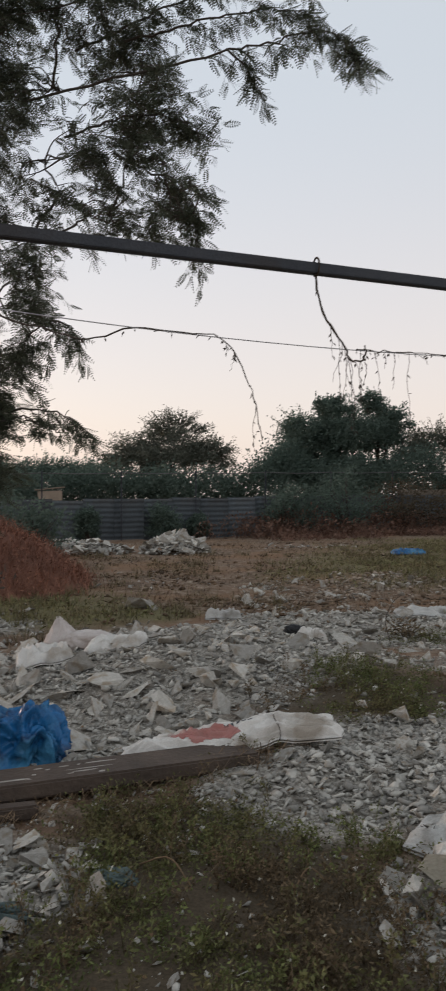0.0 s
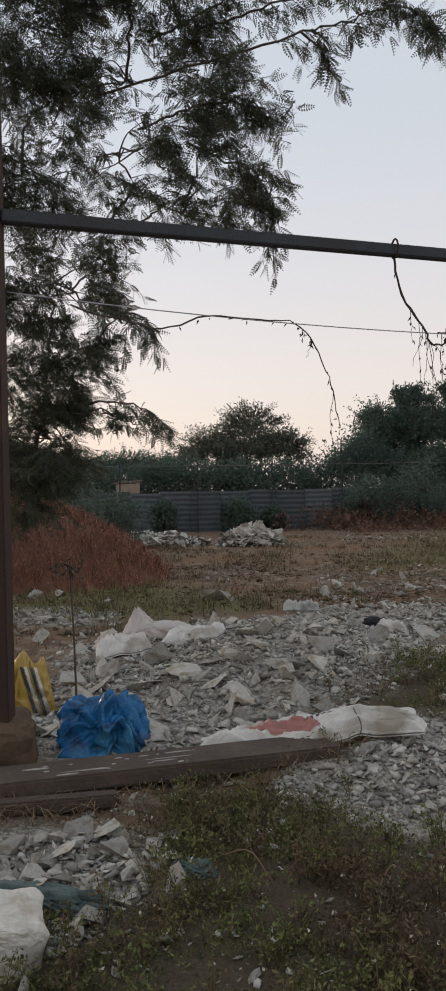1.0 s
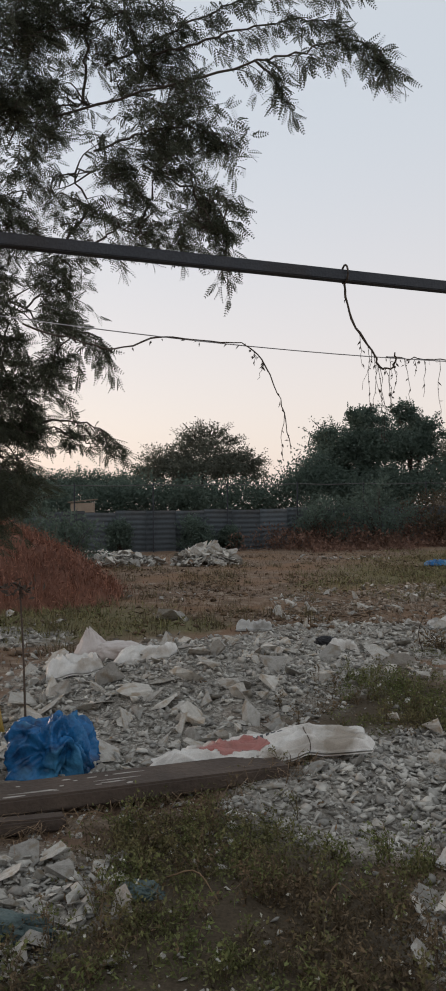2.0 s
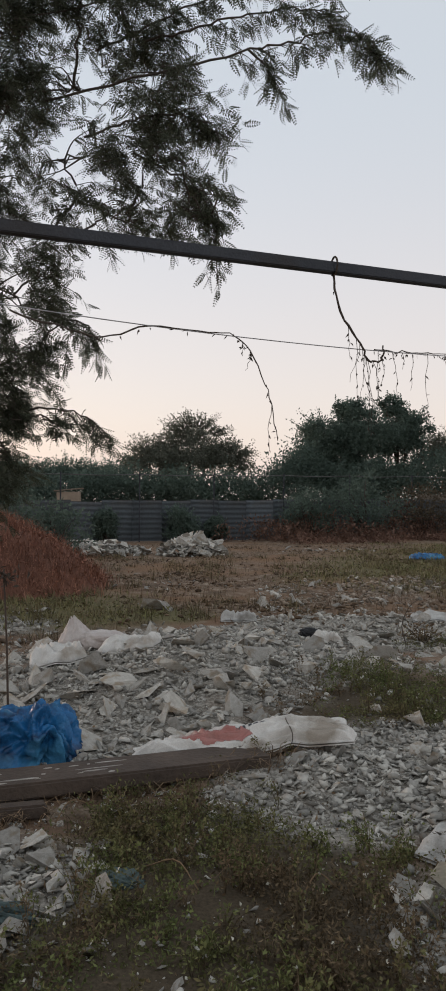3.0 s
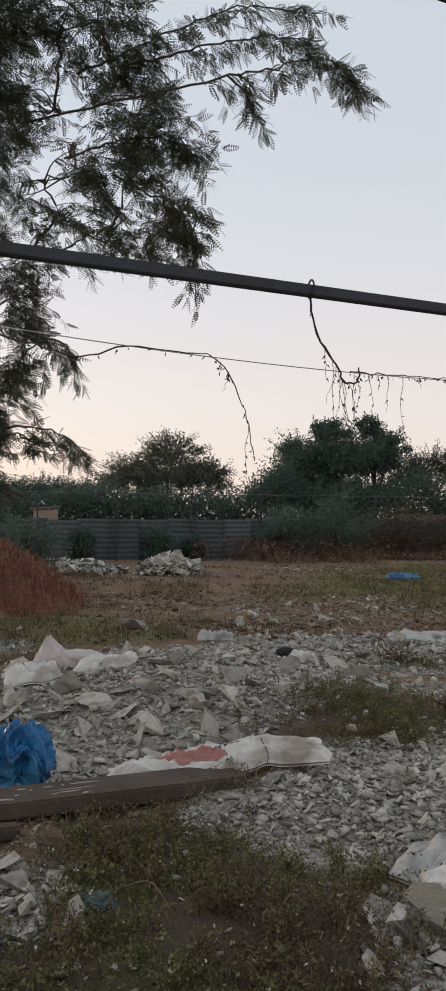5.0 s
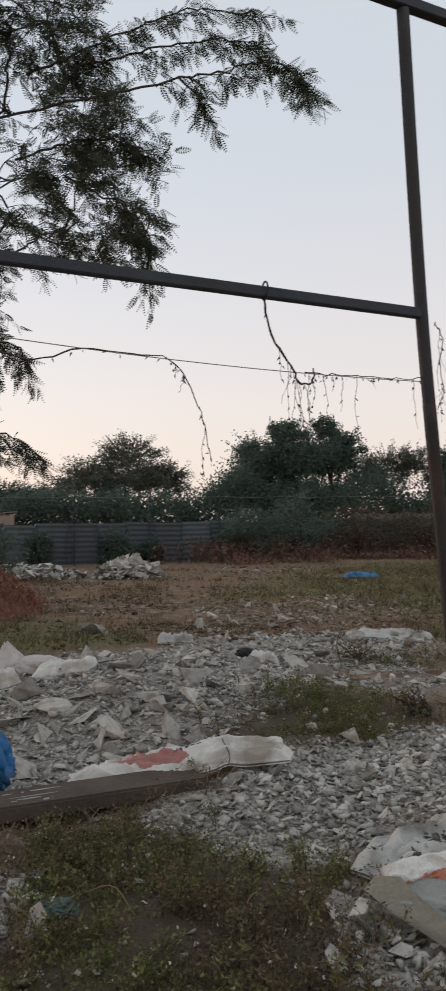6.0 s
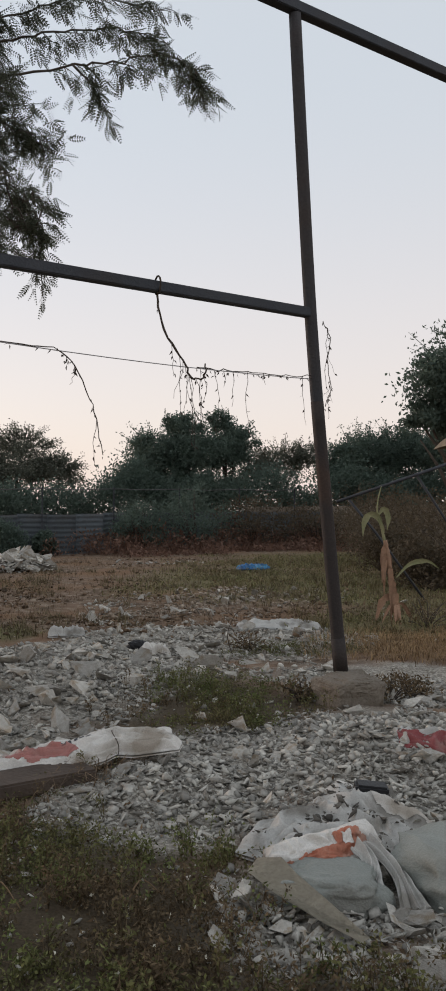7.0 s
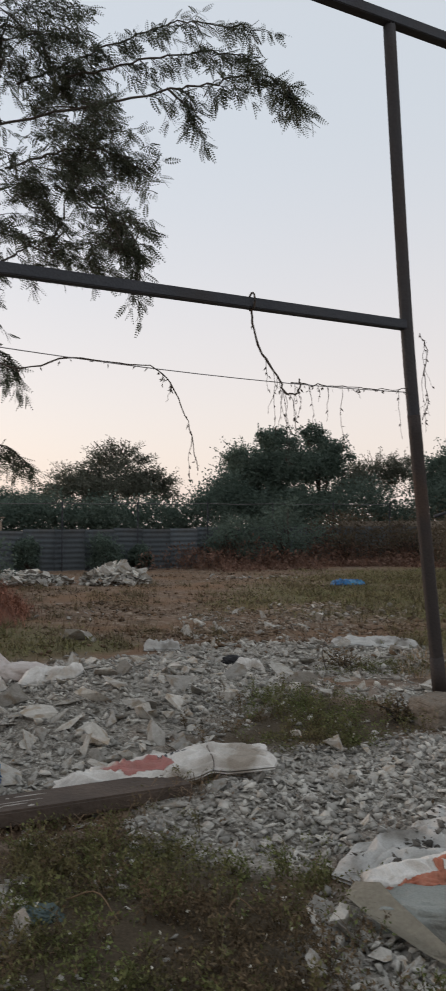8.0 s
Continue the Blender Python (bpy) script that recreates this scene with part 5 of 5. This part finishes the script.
for x, y, l, t in ((-0.42, 3.78, 0.30, -40), (0.2, 3.55, 0.14, 20), (-0.9, 4.3, 0.26, 60)):
    tw = piece("dry_twig", mesh_np("dry_twig", *tube(spline([(0, 0, 0.03), (l / 2, 0.02, 0.09), (l, -0.02, 0.03)], 8), 0.004, 0.002, 5)), M_STRAW)
    tw.matrix_basis = pose(*on_ground(x, y), 0, 0, t)
    tagged(tw, "pale dry twig lying in the weeds", "twig", "dry twigs")

# ---- withered banana plant and fallen frame ----
banana = thing("banana_plant", on_ground(4.36, 10.8), "withered banana plant with brown hanging leaves", "plant")
g = np.random.default_rng(91)
stem = spline([(0.02, 0, -0.05), (-0.06, 0, 0.5), (-0.12, 0, 0.95), (-0.15, 0, 1.12)], 14)
piece("stem", smooth(mesh_np("stem", *tube(stem, 0.042, 0.026, 10, 0.2))), M_BANANA, banana)
shoot = spline([(-0.15, 0, 1.08), (-0.19, 0.01, 1.28), (-0.25, 0, 1.48), (-0.24, 0, 1.66), (-0.19, 0, 1.84)], 14)
piece("shoot", smooth(mesh_np("shoot", *tube(shoot, 0.022, 0.006, 8, 0.15))), M_BANANA_GREEN, banana, "pale green curved shoot")


def strip(line, w, material, name, parent, curl=0.4):
    """A leaf blade along a line, folded along its rib."""
    p = np.asarray(line)
    n = len(p)
    d = np.gradient(p, axis=0)
    s = unit(np.cross(d, np.array([0.3, 1.0, 0.2])))
    up = unit(np.cross(s, d))
    wid = (w * np.sin(np.linspace(0.25, np.pi - 0.1, n)))[:, None] * (1 + 0.25 * g.uniform(-1, 1, (n, 1)))
    v = np.concatenate([p - s * wid - up * wid * curl, p, p + s * wid - up * wid * curl])
    a = np.arange(n - 1)
    f = np.concatenate([np.stack([a, a + 1, a + 1 + n, a + n], 1), np.stack([a + n, a + 1 + n, a + 1 + 2 * n, a + 2 * n], 1)])
    return piece(name, smooth(mesh_np(name, v, f)), material, parent)


for i in range(16):
    a, z = g.uniform(0, 6.28), g.uniform(0.35, 1.0)
    b = np.array([stem[int(z / 1.12 * 13)][0], 0, z])
    r, ln = g.uniform(0.03, 0.06), g.uniform(0.25, 0.5)
    o = np.array([math.cos(a) * r, math.sin(a) * r, 0])
    strip(spline([b, b + o * 0.9 + (0, 0, 0.02), b + o * g.uniform(0.6, 1.3) - (0, 0, ln * 0.5), b + o * g.uniform(0.5, 2.0) - (0, 0, min(ln, z))], 9), g.uniform(0.014, 0.04), M_BANANA, "dead_leaf", banana)
for i in range(6):
    a = g.uniform(0, 6.28)
    o = np.array([math.cos(a), math.sin(a), 0])
    strip(spline([(0, 0, 0.28), o * 0.12 + (0, 0, 0.24), o * 0.26 + (0, 0, 0.02)], 9), 0.022, M_BANANA, "dead_leaf", banana)
strip(spline([(-0.16, 0, 1.22), (-0.24, 0, 1.42), (-0.36, 0, 1.47), (-0.44, 0, 1.36), (-0.46, 0, 1.18)], 14), 0.045, M_BANANA_GREEN, "leaf", banana)
strip(spline([(-0.24, 0, 1.45), (-0.16, 0, 1.55), (-0.10, 0, 1.42), (-0.12, 0, 1.25)], 10), 0.035, M_BANANA_GREEN, "leaf", banana)
strip(spline([(0.0, 0, 0.62), (0.2, 0, 0.8), (0.45, 0, 0.83), (0.62, 0, 0.72)], 10), 0.03, M_BANANA_GREEN, "leaf", banana)
strip(spline([(-0.02, 0, 0.4), (-0.2, 0, 0.32), (-0.3, 0, 0.05)], 10), 0.05, M_BANANA, "dead_leaf", banana)

fallen = thing("fallen_frame", (0, 0, 0), "dark pole frame leaning over among shrubs", "frame")
piece("pole", mesh_np("pole", *tube([(4.30, 13.0, 1.69), (5.6, 13.0, 2.10), (7.4, 13.0, 2.67)], 0.028, 0.028, 6)), M_STEEL, fallen)
piece("strut", mesh_np("strut", *tube([(4.5, 13.0, 1.72), (4.95, 13.05, 1.2), (5.9, 13.1, -0.05)], 0.022, 0.022, 6)), M_STEEL, fallen)
piece("strut", mesh_np("strut", *tube([(5.67, 13.0, 2.1), (6.1, 13.05, 1.5), (7.1, 13.1, -0.05)], 0.022, 0.022, 6)), M_STEEL, fallen)

# ---- rubble: broken plaster and stone, last ----


def shard(seed, flat):
    """An angular broken piece about one across: the hull of chance points."""
    g = np.random.default_rng(seed)
    bm = bmesh.new()
    for _ in range(8):
        d = g.normal(size=3)
        d = d / np.linalg.norm(d) * g.uniform(0.8, 1.05)
        bm.verts.new((d[0] * 0.5, d[1] * 0.5 * g.uniform(0.7, 1.0), d[2] * 0.5 * flat))
    res = bmesh.ops.convex_hull(bm, input=list(bm.verts))
    bmesh.ops.delete(bm, geom=[v for v in bm.verts if not v.link_faces], context='VERTS')
    me = bpy.data.meshes.new("stone")
    bm.to_mesh(me)
    bm.free()
    me.materials.append(M_STONE)
    return me


SHARDS = [shard(100 + i, (0.55, 0.34, 0.24, 0.42, 0.18)[i % 5]) for i in range(20)]
SH_V = [np.array([v.co[:] for v in me.vertices]) for me in SHARDS]
SH_F = [np.array([p.vertices[:] for p in me.polygons if len(p.vertices) == 3]) for me in SHARDS]


def turned(g, n):
    """Chance turns, mostly lying flat."""
    return [Euler((g.normal() * 0.45, g.normal() * 0.45, g.uniform(0, 6.28))).to_matrix() for _ in range(n)]


def rubble(name, label, box, keep, count, big_count, sizes, seed, group="rubble on the waste ground", boss=(), lift=None, fine=None):
    """A spread of broken stone: the larger pieces one by one, the small stuff joined."""
    g = np.random.default_rng(seed)
    cx, cy = (box[0] + box[1]) / 2, (box[2] + box[3]) / 2
    heap = thing(name, (cx, cy, 0), label, "rubble", group)

    def spot():
        while True:
            x, y = g.uniform(box[0], box[1]), g.uniform(box[2], box[3])
            if keep(x, y) > g.random():
                return x, y, ground_at(x, y) + (lift(x, y) if lift else 0)

    placed = [(*b[:2], ground_at(*b[:2]) + (lift(*b[:2]) if lift else 0), b[2]) for b in boss]
    for _ in range(big_count):
        placed.append((*spot(), sizes[1] * (0.45 + 0.9 * g.random() ** 3.0)))
    for x, y, z, s in placed:
        ob = new("stone", SHARDS[g.integers(20)])
        ob.parent = heap
        m = turned(g, 1)[0].to_4x4()
        ob.matrix_basis = Matrix.Translation((x - cx, y - cy, z + s * 0.10)) @ m @ Matrix.Diagonal((s, s * g.uniform(0.5, 1.0), s * g.uniform(0.7, 1.0), 1))
    vs, fs, base = [], [], 0
    for m in turned(g, count):
        k = g.integers(20)
        s = sizes[0] * (0.30 + 1.9 * g.random() ** 4.0)
        v = (SH_V[k] * np.array([1, g.uniform(0.55, 1.0), g.uniform(0.8, 1.15)])) @ np.array(m).T * s + np.array(spot()) + np.array([-cx, -cy, s * g.uniform(0.0, 0.2)])
        vs.append(v), fs.append(SH_F[k] + base)
        base += len(v)
    tagged(piece("gravel", mesh_np("gravel", np.concatenate(vs), np.concatenate(fs)), fine or M_GRAVEL, heap), "", "", "", "stuff")
    return heap


def not_weeds(x, y):
    return max(0.02, dust_at(x, y) * (1 - 0.75 * weed_at(x, y)))


rubble("rubble_heap", "low spread heap of pale broken plaster and stone", (-2.9, 2.6, 5.15, 9.4), lambda x, y: not_weeds(x, y) if y > 4.62 + 0.42 * (x + 1.0) + 0.25 and blob(x, y, -1.235, 5.3, 0.24, 0.2) < 0 else 0.0, 17000, 299, (0.056, 0.32), 201,
       boss=((0.16, 7.3, 0.42), (-0.35, 7.2, 0.40), (0.55, 7.1, 0.34), (-0.1, 6.5, 0.30), (-0.75, 6.9, 0.32), (-0.45, 6.1, 0.34), (-0.85, 6.2, 0.26), (0.2, 8.1, 0.34), (-1.9, 7.4, 0.3)))
rubble("rubble_spread", "spread of small pale broken stone chips", (-0.2, 3.9, 3.6, 7.4), lambda x, y: not_weeds(x, y) if (x > 0.55 or y > 4.2) and (x > 0.2 or y < 4.8) and blob(x, y, 1.3, 3.85, 0.62, 0.52) < 0 and blob(x, y, 2.1, 6.22, 0.34, 0.40) < 0 else 0.0, 20000, 299, (0.050, 0.18), 202,
       boss=((0.27, 5.05, 0.22), (0.55, 5.15, 0.2), (0.05, 4.85, 0.2), (2.0, 5.9, 0.26), (2.6, 6.2, 0.3), (2.9, 6.6, 0.3), (1.6, 5.6, 0.22)))
rubble("rubble_spread", "patch of pale broken stones beside the plank", (-2.3, -0.4, 3.0, 4.7), lambda x, y: dust_at(x, y) if y < 4.1 + 0.42 * (x + 1.0) else 0.0, 2600, 200, (0.052, 0.19), 203,
       boss=((-0.92, 4.03, 0.22), (-1.35, 3.9, 0.26), (-1.5, 3.75, 0.2), (-0.62, 3.85, 0.16), (-0.55, 3.95, 0.09), (-0.68, 4.05, 0.2), (-0.95, 2.95, 0.13), (-0.8, 2.85, 0.16), (-0.62, 2.8, 0.12)))
rubble("rubble_spread", "broken stones scattered in front of the sacks", (0.5, 2.2, 2.5, 4.0), lambda x, y: not_weeds(x, y) if blob(x, y, 1.3, 3.78, 0.72, 0.46) < 0 else 0.0, 1700, 120, (0.050, 0.18), 204,
       boss=((0.66, 3.36, 0.26), (0.55, 3.5, 0.22), (0.8, 3.0, 0.22), (1.35, 2.95, 0.22), (1.5, 3.0, 0.25), (0.72, 3.2, 0.18)))
rubble("rubble_spread", "far scatter of pale chips on brown earth", (-5.5, 5.5, 9.2, 18), lambda x, y: max(0.0, 0.8 * dust_at(x, y), n2(x, y, 0.55, 3.0) * 0.8 + n2(x, y, 2.0, 6.0) * 0.3 - 0.22, 0.006), 4600, 240, (0.07, 0.24), 205,
       boss=((-1.2, 12.3, 0.5), (-0.95, 12.2, 0.4), (2.05, 10.9, 0.34), (2.0, 11.2, 0.3), (2.3, 9.0, 0.2), (-3.9, 12.6, 0.4), (-3.6, 12.7, 0.36)))
rubble("rubble_spread", "loose stones in the weeds", (-1.2, 1.4, 2.3, 5.2), lambda x, y: 0.5 if y > 4.2 else max(0.03, 0.10 + 0.6 * n2(x, y, 2.4, 61.0)), 1800, 160, (0.032, 0.10), 206)

g = np.random.default_rng(210)
vs, fs, base = [], [], 0
for m in turned(g, 7500):
    while True:
        x, y = g.uniform(-7, 8), 9.5 + 19 * g.random() ** 1.5
        if g.random() < 0.25 + 1.3 * n2(x, y, 0.6, 15.0) + 0.5 * n2(x, y, 2.2, 16.0) - 0.5 * dust_at(x, y):
            break
    k, s = g.integers(20), 0.09 * (0.4 + 1.4 * g.random() ** 2.5)
    v = SH_V[k] @ np.array(m).T * s + np.array([x, y, ground_at(x, y) + s * 0.1])
    vs.append(v), fs.append(SH_F[k] + base)
    base += len(v)
clods = piece("earth_clods", mesh_np("earth_clods", np.concatenate(vs), np.concatenate(fs)), M_CLOD)
tagged(clods, "loose brown clods of dry earth", "earth", "", "stuff")


rubble("rubble_spread", "low ridge of pale brown rubble and debris", (-1.5, 5.5, 11.8, 18.5), lambda x, y: max(0.0, 0.9 * max(blob(x, y, 3.0, 15.2, 2.3, 2.0, 20), blob(x, y, 1.8, 13.2, 1.8, 1.3)) + 0.5 * n2(x, y, 1.2, 41.0)), 3600, 90, (0.080, 0.26), 207, fine=M_CHIP)


def pile(cx, cy, rx, ry, h, seed):
    top = lambda x, y: h * max(0.0, 1 - ((x - cx) / rx) ** 2 - ((y - cy) / ry) ** 2) ** 0.8
    rubble("rubble_pile", "grey pile of dumped broken stone before the fence", (cx - rx, cx + rx, cy - ry, cy + ry),
           lambda x, y: 1.0 if top(x, y) > 0 else 0.0, 1900, 220, (0.15, 0.5), seed, "rubble piles by the fence", lift=top)


pile(-4.5, 24.4, 2.1, 1.4, 0.32, 301)
pile(-1.2, 24.2, 0.95, 1.0, 0.42, 302)
rubble("rubble_spread", "few grey stones before the dry brush", (1.4, 4.4, 25, 27), lambda x, y: 0.5, 60, 30, (0.1, 0.28), 303)
dusty_top = np.array([dusty.matrix_basis @ v.co for v in dusty.data.vertices if v.co.z > 0.003])


def on_sack(x, y):
    """How high the flat sack's upper skin lies over the ground, 0 beside it."""
    d = (dusty_top[:, 0] - x) ** 2 + (dusty_top[:, 1] - y) ** 2
    k = int(d.argmin())
    return dusty_top[k, 2] - ground_at(x, y) if d[k] < 0.0004 else 0.0


rubble("rubble_spread", "dark chips and grit lying over the flat sack", (0.7, 1.7, 3.6, 4.5), lambda x, y: max(0.0, 0.2 + 1.8 * n2(x, y, 5.0, 50.0)) if on_sack(x, y) > 0.02 else 0.0, 420, 34, (0.042, 0.085), 304, lift=on_sack, fine=M_GRIT)

block = lump("plaster_block", (0.37, 0.33, 0.27), 5.0, M_STONE, None, 0.06, 5, 0.30)
block.matrix_basis = pose(*on_ground(-1.18, 3.13, -0.10), 0, 8, 20)
tagged(block, "large pale broken plaster block", "block")
